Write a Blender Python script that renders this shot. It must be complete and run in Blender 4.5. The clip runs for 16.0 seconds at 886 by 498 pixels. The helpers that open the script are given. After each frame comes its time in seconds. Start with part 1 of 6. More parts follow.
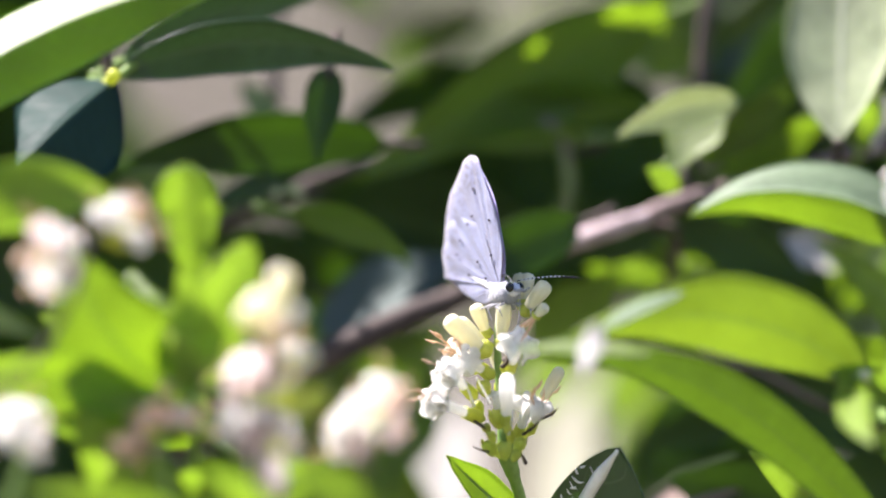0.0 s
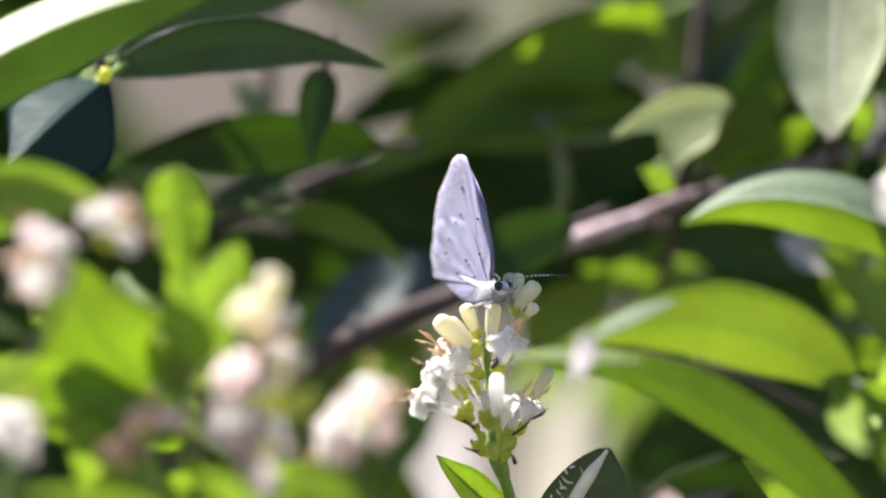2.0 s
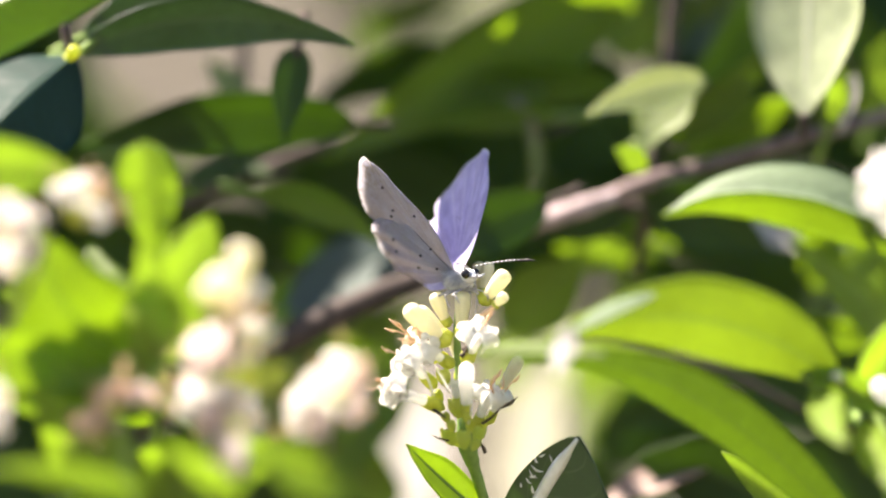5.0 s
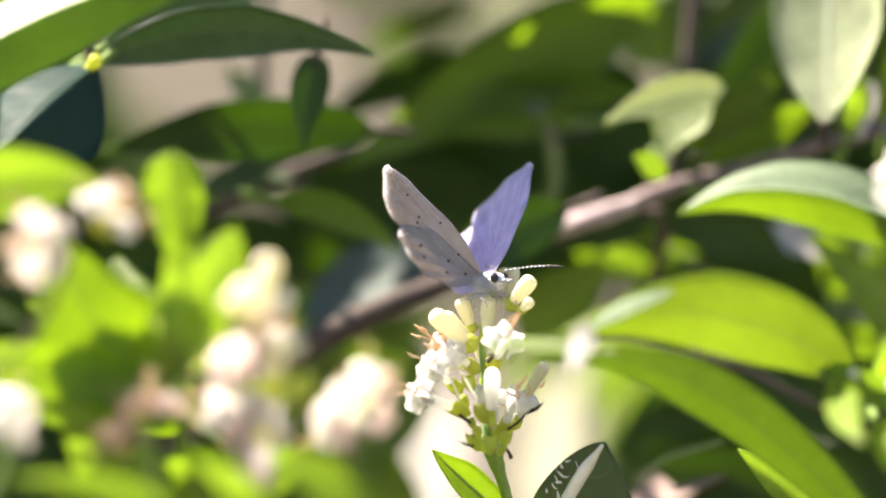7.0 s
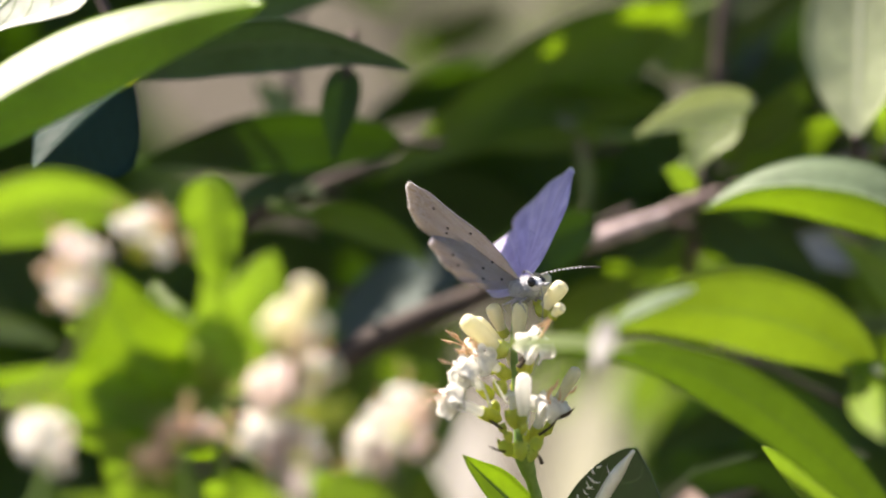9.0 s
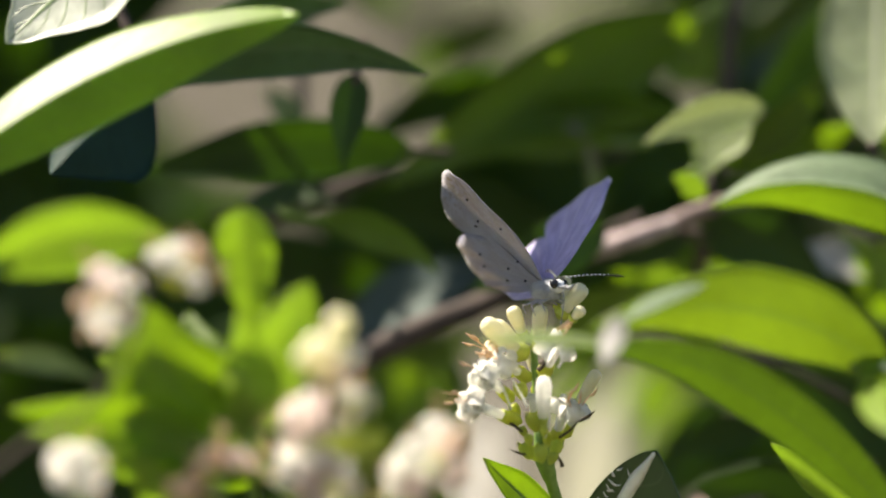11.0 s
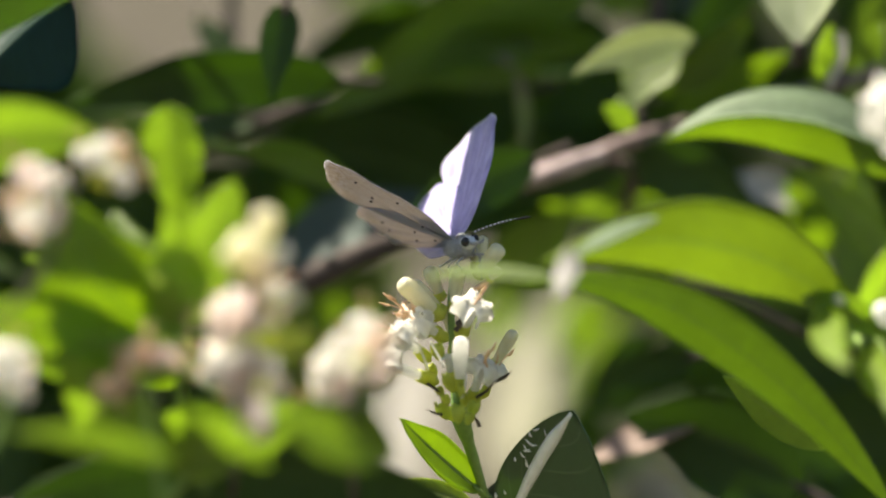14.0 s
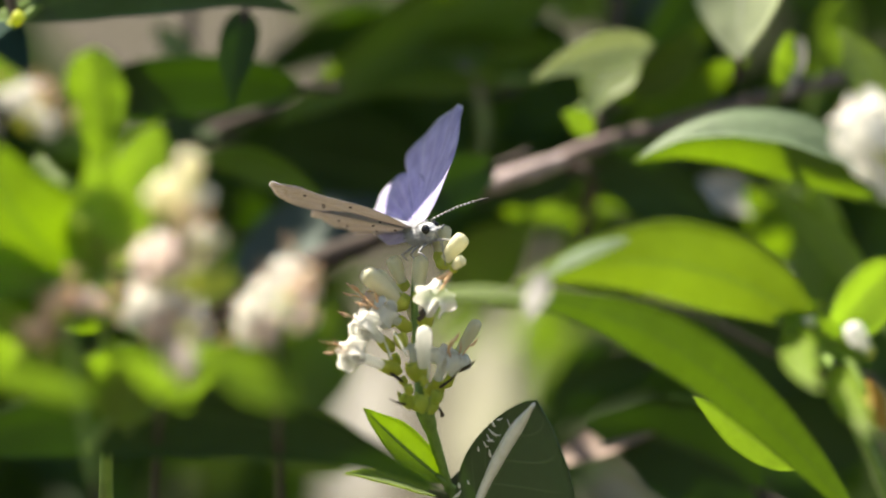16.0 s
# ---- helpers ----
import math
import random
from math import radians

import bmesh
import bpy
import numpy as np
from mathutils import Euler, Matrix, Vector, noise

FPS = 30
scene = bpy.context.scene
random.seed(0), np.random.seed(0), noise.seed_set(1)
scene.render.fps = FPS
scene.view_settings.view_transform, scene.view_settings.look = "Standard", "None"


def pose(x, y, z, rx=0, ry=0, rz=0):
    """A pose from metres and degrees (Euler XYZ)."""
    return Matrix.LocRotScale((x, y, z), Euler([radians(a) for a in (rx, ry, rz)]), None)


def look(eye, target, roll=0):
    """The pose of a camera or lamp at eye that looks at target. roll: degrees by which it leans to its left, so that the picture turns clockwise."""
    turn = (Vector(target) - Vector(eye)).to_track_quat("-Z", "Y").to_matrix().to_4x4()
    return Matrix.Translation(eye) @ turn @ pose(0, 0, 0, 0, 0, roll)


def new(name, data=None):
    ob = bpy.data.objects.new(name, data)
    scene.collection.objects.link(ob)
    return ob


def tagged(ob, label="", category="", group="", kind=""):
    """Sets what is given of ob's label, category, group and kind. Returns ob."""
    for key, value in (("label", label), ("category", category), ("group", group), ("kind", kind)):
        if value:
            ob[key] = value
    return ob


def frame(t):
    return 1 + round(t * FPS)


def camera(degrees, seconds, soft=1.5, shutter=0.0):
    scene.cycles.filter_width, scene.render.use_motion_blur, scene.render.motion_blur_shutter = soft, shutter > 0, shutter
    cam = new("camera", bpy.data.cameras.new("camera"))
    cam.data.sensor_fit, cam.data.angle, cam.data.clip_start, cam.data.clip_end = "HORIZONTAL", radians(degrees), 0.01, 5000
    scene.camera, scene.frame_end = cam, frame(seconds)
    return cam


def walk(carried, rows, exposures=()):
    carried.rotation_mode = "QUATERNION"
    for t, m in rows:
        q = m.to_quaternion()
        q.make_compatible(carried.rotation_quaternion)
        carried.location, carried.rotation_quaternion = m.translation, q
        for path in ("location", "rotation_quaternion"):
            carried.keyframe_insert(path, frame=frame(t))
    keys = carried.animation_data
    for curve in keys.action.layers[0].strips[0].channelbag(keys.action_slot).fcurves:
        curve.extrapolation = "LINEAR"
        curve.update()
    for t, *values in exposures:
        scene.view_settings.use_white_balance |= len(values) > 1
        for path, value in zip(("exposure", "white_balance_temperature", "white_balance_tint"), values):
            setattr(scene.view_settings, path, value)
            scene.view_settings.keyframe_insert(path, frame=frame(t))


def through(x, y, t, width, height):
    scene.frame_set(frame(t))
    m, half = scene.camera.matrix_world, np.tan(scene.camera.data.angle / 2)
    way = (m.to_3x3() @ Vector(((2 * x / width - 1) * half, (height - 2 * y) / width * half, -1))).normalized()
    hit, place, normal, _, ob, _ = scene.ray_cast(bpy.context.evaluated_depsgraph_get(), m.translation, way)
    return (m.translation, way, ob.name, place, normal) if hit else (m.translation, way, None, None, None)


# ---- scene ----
cam = camera(5.0, 16.0, soft=2.0)
cam.data.dof.use_dof = True
cam.data.dof.focus_distance = 1.088
cam.data.dof.aperture_fstop = 9.5
EYE = (0.0, -1.088, 1.3)

# a long lens that stays in place and turns a little
walk(cam, [
    (0, pose(*EYE, 90.0000, 0, 0.0000)),
    (0.5, pose(*EYE, 90.0128, 0, 0.0128)),
    (1, pose(*EYE, 90.0383, 0, 0.0511)),
    (1.5, pose(*EYE, 90.0287, 0, 0.0287)),
    (2, pose(*EYE, 89.9936, 0, -0.0319)),
    (2.5, pose(*EYE, 89.9649, 0, -0.0862)),
    (3, pose(*EYE, 89.9202, 0, -0.1213)),
    (5.5, pose(*EYE, 89.8692, 0, -0.1819)),
    (6, pose(*EYE, 89.8883, 0, -0.1372)),
    (6.5, pose(*EYE, 89.8947, 0, -0.0830)),
    (7, pose(*EYE, 89.9138, 0, -0.0734)),
    (7.5, pose(*EYE, 89.9234, 0, -0.0223)),
    (8, pose(*EYE, 89.9489, 0, 0.0096)),
    (8.5, pose(*EYE, 89.9713, 0, 0.0415)),
    (9, pose(*EYE, 89.9968, 0, 0.0989)),
    (9.5, pose(*EYE, 90.0255, 0, 0.1244)),
    (12, pose(*EYE, 90.0064, 0, 0.1755)),
    (12.5, pose(*EYE, 89.8660, 0, 0.1915)),
    (13, pose(*EYE, 89.8596, 0, 0.0128)),
    (13.5, pose(*EYE, 89.6426, 0, -0.1276)),
    (14, pose(*EYE, 89.5852, 0, -0.2489)),
    (14.5, pose(*EYE, 89.7128, 0, -0.2425)),
    (15, pose(*EYE, 89.6331, 0, -0.3829)),
    (15.5, pose(*EYE, 89.7256, 0, -0.3733)),
    (16, pose(*EYE, 89.6299, 0, -0.4786)),
], exposures=[(0, 2.16, 6110, 22), (1.5, 1.94, 6160, 23), (3, 1.84, 6260, 24), (5.5, 2.43, 7040, 17), (8, 2.39, 7040, 17), (9, 1.82, 6920, 17), (12, 1.64, 7100, 8), (16, 1.67, 7080, 8)])

# ---- light ----
SUN_WAY = Vector((-0.50, 0.22, 0.84)).normalized()
world = bpy.data.worlds.new("sky")
scene.world = world
world.use_nodes = True
wn = world.node_tree
sky = wn.nodes.new("ShaderNodeTexSky")
sky.sky_type, sky.sun_disc = "NISHITA", False
sky.sun_elevation = math.asin(SUN_WAY.z)
sky.sun_rotation = math.atan2(SUN_WAY.x, SUN_WAY.y)
wn.links.new(sky.outputs["Color"], wn.nodes["Background"].inputs["Color"])
wn.nodes["Background"].inputs["Strength"].default_value = 0.05
sun = new("sun", bpy.data.lights.new("sun", "SUN"))
sun.data.energy, sun.data.angle, sun.data.color = 5.0, radians(0.55), (1.0, 0.93, 0.82)
sun.matrix_world = look(Vector((0, 0, 1.3)) + SUN_WAY * 5, (0, 0, 1.3))

# ---- materials ----
MM = 0.001


class Nodes:
    """A node material, written briefly."""

    def __init__(self, name):
        self.m = bpy.data.materials.new(name)
        self.m.use_nodes = True
        self.t = self.m.node_tree
        self.b = self.t.nodes["Principled BSDF"]
        self.out = self.t.nodes["Material Output"]

    def put(self, socket, v):
        if hasattr(v, "is_output"):
            self.t.links.new(v, socket)
        else:
            socket.default_value = v

    def op(self, kind, a, b=0.0, c=0.0):
        n = self.t.nodes.new("ShaderNodeMath")
        n.operation = kind
        for s, v in zip(n.inputs, (a, b, c)):
            self.put(s, v)
        return n.outputs[0]

    def step(self, v, lo, hi):
        n = self.t.nodes.new("ShaderNodeMapRange")
        n.interpolation_type = "SMOOTHSTEP"
        self.put(n.inputs["Value"], v)
        n.inputs["From Min"].default_value, n.inputs["From Max"].default_value = lo, hi
        return n.outputs["Result"]

    def mix(self, f, a, b):
        n = self.t.nodes.new("ShaderNodeMix")
        n.data_type = "RGBA"
        self.put(n.inputs["Factor"], f)
        for s, v in ((n.inputs[6], a), (n.inputs[7], b)):
            self.put(s, v if hasattr(v, "is_output") else (*v, 1.0))
        return n.outputs[2]

    def noise(self, scale, detail=3.0, where=None):
        n = self.t.nodes.new("ShaderNodeTexNoise")
        n.inputs["Scale"].default_value, n.inputs["Detail"].default_value = scale, detail
        c = self.t.nodes.new("ShaderNodeTexCoord")
        self.t.links.new(where or c.outputs["Object"], n.inputs["Vector"])
        return n.outputs["Fac"]

    def uv(self):
        c = self.t.nodes.new("ShaderNodeTexCoord")
        s = self.t.nodes.new("ShaderNodeSeparateXYZ")
        self.t.links.new(c.outputs["UV"], s.inputs[0])
        return s.outputs[0], s.outputs[1]

    def bump(self, h, dist, strength=0.5):
        n = self.t.nodes.new("ShaderNodeBump")
        n.inputs["Strength"].default_value, n.inputs["Distance"].default_value = strength, dist
        self.put(n.inputs["Height"], h)
        self.t.links.new(n.outputs[0], self.b.inputs["Normal"])

    def rand(self):
        return self.t.nodes.new("ShaderNodeObjectInfo").outputs["Random"]

    def island(self):
        return self.t.nodes.new("ShaderNodeNewGeometry").outputs["Random Per Island"]

    def translucent(self, colour, share):
        tr = self.t.nodes.new("ShaderNodeBsdfTranslucent")
        self.put(tr.inputs["Color"], colour if hasattr(colour, "is_output") else (*colour, 1.0))
        mx = self.t.nodes.new("ShaderNodeMixShader")
        self.put(mx.inputs[0], share)
        self.t.links.new(self.b.outputs[0], mx.inputs[1])
        self.t.links.new(tr.outputs[0], mx.inputs[2])
        self.t.links.new(mx.outputs[0], self.out.inputs["Surface"])

    def set(self, **kw):
        names = {"base": "Base Color", "rough": "Roughness", "metal": "Metallic", "spec": "Specular IOR Level",
                 "sheen": "Sheen Weight", "coat": "Coat Weight", "coat_rough": "Coat Roughness"}
        for k, v in kw.items():
            s = self.b.inputs[names[k]]
            self.put(s, (*v, 1.0) if isinstance(v, tuple) and len(v) == 3 else v)
        return self


def leaf_material(name, top, vein, through, share, rough=0.36, per_piece=False, spec=0.5, veins=9.0, net_share=0.3):
    """A glossy leaf: paler midrib and side veins, mottled blade, light passing through."""
    k = Nodes(name)
    s, u = k.uv()
    side = k.op("ABSOLUTE", u)
    rib = k.op("SUBTRACT", 1.0, k.step(side, 0.02, 0.085))
    run = k.op("SUBTRACT", k.op("MULTIPLY", s, veins), k.op("MULTIPLY", side, 2.1))
    gap = k.op("ABSOLUTE", k.op("SUBTRACT", k.op("FRACT", run), 0.5))
    lines = k.op("MULTIPLY", k.op("SUBTRACT", 1.0, k.step(gap, 0.01, 0.07)), k.op("SUBTRACT", 1.0, k.step(side, 0.6, 0.95)))
    fine = k.noise(900.0, 4.0)
    broad = k.noise(90.0, 2.0)
    tone = k.op("ADD", k.op("MULTIPLY", fine, 0.35), k.op("MULTIPLY", broad, 0.65))
    dark = tuple(c * 0.68 for c in top)
    lite = tuple(min(1, c * 1.35) for c in top)
    base = k.mix(k.step(tone, 0.3, 0.7), dark, lite)
    who = k.island() if per_piece else k.rand()
    base = k.mix(k.op("MULTIPLY", who, 0.3), base, tuple(0.5 * (a + b) for a, b in zip(top, vein)))
    net = k.op("MAXIMUM", k.op("MULTIPLY", rib, 0.8), k.op("MULTIPLY", lines, net_share))
    base = k.mix(net, base, vein)
    k.set(base=base, rough=k.op("ADD", rough - 0.06, k.op("MULTIPLY", fine, 0.14)), spec=spec)
    k.bump(k.op("ADD", k.op("MULTIPLY", net, -1.0), k.op("MULTIPLY", fine, 0.5)), 0.0002, 0.45)
    thr = k.mix(k.step(tone, 0.3, 0.7), tuple(c * 0.85 for c in through), through)
    k.translucent(k.mix(k.op("MULTIPLY", net, 0.55), thr, tuple(min(1.0, c * 1.1) for c in vein)), share)
    return k.m


LEAF = leaf_material("leaf_green", (0.075, 0.145, 0.024), (0.20, 0.30, 0.08), (0.56, 0.74, 0.09), 0.58, 0.44, spec=0.6)
LEAF_LIME = leaf_material("leaf_lime", (0.12, 0.21, 0.03), (0.26, 0.34, 0.10), (0.55, 0.72, 0.14), 0.60, 0.42)
LEAF_FRONT = leaf_material("leaf_front", (0.10, 0.165, 0.03), (0.22, 0.32, 0.10), (0.52, 0.66, 0.10), 0.52, 0.42)
LEAF_MID = leaf_material("leaf_mid_green", (0.08, 0.125, 0.018), (0.15, 0.22, 0.05), (0.42, 0.60, 0.048), 0.42, 0.42)
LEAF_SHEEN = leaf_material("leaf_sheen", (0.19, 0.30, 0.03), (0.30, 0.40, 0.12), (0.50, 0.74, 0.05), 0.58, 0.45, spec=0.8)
LEAF_YOUNG = leaf_material("leaf_young", (0.18, 0.26, 0.04), (0.32, 0.40, 0.12), (0.58, 0.76, 0.15), 0.62, 0.42)
LEAF_DARK = leaf_material("leaf_dark", (0.034, 0.058, 0.040), (0.08, 0.12, 0.07), (0.22, 0.40, 0.05), 0.22, 0.30, spec=0.4)
LEAF_PALE = leaf_material("leaf_pale", (0.22, 0.28, 0.12), (0.34, 0.40, 0.24), (0.58, 0.72, 0.14), 0.5, 0.5)
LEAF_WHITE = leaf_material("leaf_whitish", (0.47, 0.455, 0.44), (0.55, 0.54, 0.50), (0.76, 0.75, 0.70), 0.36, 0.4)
LEAF_DULL = leaf_material("leaf_bluish", (0.08, 0.112, 0.102), (0.12, 0.15, 0.135), (0.20, 0.28, 0.20), 0.35, 0.6, spec=0.15)
LEAF_SILVER = leaf_material("leaf_silvery", (0.34, 0.39, 0.24), (0.50, 0.54, 0.40), (0.66, 0.74, 0.40), 0.45, 0.5)
# Greyish leaf colour that stands in for sheen on greener leaves.
LEAF_GREY_SHEEN = leaf_material("leaf_grey_sheen", (0.15, 0.21, 0.13), (0.23, 0.29, 0.18), (0.40, 0.54, 0.15), 0.40, 0.55, spec=0.3)
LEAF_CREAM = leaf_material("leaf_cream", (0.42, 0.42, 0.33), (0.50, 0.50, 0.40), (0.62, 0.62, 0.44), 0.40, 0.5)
LEAF_VEINED = leaf_material("leaf_veined", (0.52, 0.54, 0.50), (0.20, 0.30, 0.10), (0.80, 0.84, 0.70), 0.4, 0.4, net_share=0.8, veins=7.0)
LEAF_GLEAM = leaf_material("leaf_gleaming", (0.012, 0.035, 0.030), (0.04, 0.08, 0.06), (0.16, 0.30, 0.06), 0.15, 0.55, spec=0.1)
# Base darkened so its colour carries the shade inside the bush.
LEAF_DEEP = leaf_material("leaf_inner_shade", (0.022, 0.052, 0.012), (0.06, 0.11, 0.03), (0.30, 0.48, 0.04), 0.34, 0.55, per_piece=True, spec=0.2)
# Green leaf darkened in its base colour to stand in for shade.
LEAF_SHADED = leaf_material("leaf_shaded_green", (0.026, 0.058, 0.016), (0.06, 0.11, 0.03), (0.30, 0.48, 0.05), 0.3, 0.5, spec=0.22)
LEAF_FULL = leaf_material("leaf_full_green", (0.035, 0.075, 0.012), (0.08, 0.14, 0.03), (0.36, 0.56, 0.04), 0.42, 0.45, spec=0.35)
LEAF_GLOSSY = leaf_material("leaf_glossy", (0.014, 0.05, 0.014), (0.16, 0.25, 0.10), (0.30, 0.50, 0.06), 0.22, 0.30, spec=0.7, veins=6.0)


def plain(name, a, b, rough, scale=700.0, through=None, share=0.0, bump=0.0, spec=0.5, sheen=0.0):
    k = Nodes(name)
    n = k.op("ADD", k.op("MULTIPLY", k.noise(scale, 4.0), 0.6), k.op("MULTIPLY", k.noise(scale * 0.12, 2.0), 0.4))
    k.set(base=k.mix(k.step(n, 0.3, 0.7), a, b), rough=rough, spec=spec, sheen=sheen)
    if bump:
        k.bump(n, bump, 0.6)
    if through:
        k.translucent(through, share)
    return k.m


STEM = plain("green_stem", (0.11, 0.20, 0.035), (0.22, 0.33, 0.07), 0.45, 900, (0.4, 0.6, 0.1), 0.15, 0.0001)
CALYX = plain("yellow_green_calyx", (0.42, 0.47, 0.05), (0.60, 0.62, 0.12), 0.42, 900, (0.80, 0.86, 0.15), 0.4, 0.0001)
CALYX_GREEN = plain("green_calyx", (0.35, 0.42, 0.06), (0.50, 0.56, 0.12), 0.42, 900, (0.74, 0.84, 0.16), 0.44, 0.0001)
PETAL = plain("white_petal", (0.80, 0.79, 0.74), (0.86, 0.85, 0.82), 0.5, 1200, (0.96, 0.96, 0.93), 0.58, 0.00008)
CREAM = plain("cream_bud", (0.75, 0.71, 0.50), (0.85, 0.82, 0.68), 0.45, 800, (0.92, 0.90, 0.62), 0.42, 0.00008)
PINKISH = plain("pinkish_white_petal", (0.80, 0.70, 0.68), (0.86, 0.80, 0.78), 0.55, 1000, (0.96, 0.89, 0.86), 0.58, 0.00008)
DRY = plain("dry_brown_leaf", (0.22, 0.155, 0.13), (0.36, 0.26, 0.22), 0.7, 300, (0.5, 0.35, 0.28), 0.25, 0.0003)
ORANGE = plain("withering_orange_leaf", (0.42, 0.26, 0.05), (0.60, 0.42, 0.10), 0.5, 400, (0.8, 0.55, 0.12), 0.5)
PEACH = plain("withered_petal", (0.72, 0.50, 0.34), (0.82, 0.70, 0.56), 0.6, 900, (0.9, 0.72, 0.5), 0.3, 0.0001)
ANTHER = plain("orange_anther", (0.62, 0.36, 0.18), (0.78, 0.56, 0.36), 0.6, 1500)
# White colour stands in for glare along the glossy leaf's fold.
GLARE_WHITE = plain("painted_white_glare", (0.64, 0.66, 0.60), (0.80, 0.81, 0.78), 0.28, 900, spec=0.8)
BRACT = plain("dry_bract", (0.03, 0.022, 0.015), (0.08, 0.06, 0.04), 0.8, 1500)
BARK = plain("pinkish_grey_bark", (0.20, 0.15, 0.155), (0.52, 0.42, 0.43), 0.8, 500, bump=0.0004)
# Darker bark colour stands in for the branch's shaded run.
BARK_SHADED = plain("shaded_mauve_bark", (0.085, 0.06, 0.058), (0.24, 0.18, 0.175), 0.85, 450, bump=0.0004)
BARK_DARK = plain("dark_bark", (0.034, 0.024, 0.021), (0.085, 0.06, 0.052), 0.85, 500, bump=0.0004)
BODY = plain("pale_blue_fur", (0.18, 0.19, 0.22), (0.35, 0.36, 0.40), 0.9, 4000, bump=0.0002, sheen=0.4)
FUR_WHITE = plain("white_fur", (0.36, 0.39, 0.45), (0.62, 0.64, 0.68), 0.9, 4000, bump=0.0002, sheen=0.3)
EYE_BLACK = plain("black_eye", (0.008, 0.008, 0.01), (0.02, 0.02, 0.025), 0.18, 3000)
SPOT = plain("dark_wing_spot", (0.03, 0.03, 0.04), (0.06, 0.05, 0.06), 0.9, 4000)
FEELER_DARK = plain("dark_feeler", (0.02, 0.018, 0.018), (0.05, 0.04, 0.04), 0.6, 3000)
FEELER_PALE = plain("pale_feeler_ring", (0.70, 0.70, 0.70), (0.8, 0.8, 0.78), 0.7, 3000)
LEG = plain("pale_leg", (0.20, 0.20, 0.22), (0.42, 0.42, 0.44), 0.8, 3000)


def wing_material(name, tone, shade, edge, vein, through, share, vein_share, edge_width, speckle, grain=(0.45, 0.35, 0.2)):
    """Radial veins, dusted scales, a darker band and a white fringe along the outer edge."""
    k = Nodes(name)
    fan, r = k.uv()
    gap = k.op("ABSOLUTE", k.op("SUBTRACT", k.op("FRACT", k.op("MULTIPLY", fan, 11.0)), 0.5))
    lines = k.op("MULTIPLY", k.op("SUBTRACT", 1.0, k.step(gap, 0.015, 0.06)), k.step(r, 0.1, 0.5))
    dust = k.noise(5200.0, 3.0)
    patch = k.noise(420.0, 3.0)
    flow = k.t.nodes.new("ShaderNodeCombineXYZ")
    k.put(flow.inputs[0], k.op("MULTIPLY", fan, 34.0))
    k.put(flow.inputs[1], k.op("MULTIPLY", r, 4.0))
    streak = k.noise(1.0, 4.0, flow.outputs[0])
    mixed = k.op("ADD", k.op("MULTIPLY", dust, grain[0]), k.op("ADD", k.op("MULTIPLY", patch, grain[1]), k.op("MULTIPLY", streak, grain[2])))
    base = k.mix(k.step(mixed, 0.36, 0.64), shade, tone)
    base = k.mix(k.op("MULTIPLY", lines, vein_share), base, vein)
    rim = k.op("MULTIPLY", k.step(fan, 0.3, 0.38), k.op("SUBTRACT", 1.0, k.step(fan, 0.80, 0.86)))
    blotch = k.step(k.noise(2100.0, 3.0), 0.46, 0.58)
    margin = k.op("MULTIPLY", k.step(k.op("ADD", r, k.op("MULTIPLY", streak, 0.3)), edge_width, edge_width + 0.3), rim)
    base = k.mix(k.op("MULTIPLY", k.op("MULTIPLY", margin, blotch), speckle), base, tuple(0.5 * q for q in shade))
    base = k.mix(k.op("MULTIPLY", k.op("MULTIPLY", k.step(r, 0.975, 0.985), rim), k.step(dust, 0.4, 0.55)), base, edge)
    k.set(base=base, rough=0.7, spec=0.25, sheen=0.25)
    k.bump(k.op("ADD", k.op("ADD", dust, k.op("MULTIPLY", streak, 0.5)), k.op("MULTIPLY", lines, 0.9)), 0.00010, 0.8)
    k.translucent(through, share)
    return k.m


WING_UNDER = wing_material("wing_underside", (0.31, 0.37, 0.60), (0.20, 0.21, 0.32), (0.74, 0.75, 0.80), (0.42, 0.44, 0.55), (0.58, 0.50, 0.28), 0.44, 0.35, 0.78, 0.9)
WING_UPPER = wing_material("wing_upperside", (0.60, 0.56, 0.88), (0.27, 0.25, 0.52), (0.86, 0.86, 0.90), (0.85, 0.84, 0.93), (0.62, 0.55, 0.62), 0.30, 0.75, 0.95, 0.5, (0.2, 0.35, 0.45))

# ---- builders ----
ROOT = {}


def at(x, y, z):
    """Millimetres from the flower's middle, 1.3 m above the ground."""
    return Vector((x * MM, y * MM, 1.3 + z * MM))


def thing(name, where, label, category, group="", kind=""):
    ob = new(name)
    ob.empty_display_size = 0.005
    ob.location = where
    ROOT[ob] = Vector(where)
    return tagged(ob, label, category, group, kind)


def part(name, data, material, parent, label=""):
    """One mesh under a thing or a part; data: verts in world metres, faces, per-corner uv or None, face materials or None."""
    verts, faces, uv, which = data
    o = ROOT[parent]
    me = bpy.data.meshes.new(name)
    me.from_pydata([tuple(Vector(v) - o) for v in verts], [], faces)
    mats = material if isinstance(material, (list, tuple)) else [material]
    for m in mats:
        me.materials.append(m)
    if uv is not None:
        lay = me.uv_layers.new(name="UVMap")
        for loop in me.loops:
            lay.data[loop.index].uv = uv[loop.vertex_index]
    me.polygons.foreach_set("use_smooth", [True] * len(me.polygons))
    if which is not None:
        me.polygons.foreach_set("material_index", which)
    me.update()
    ob = new(name, me)
    ob.parent = parent
    ROOT[ob] = o
    if label:
        tagged(ob, label)
    return ob


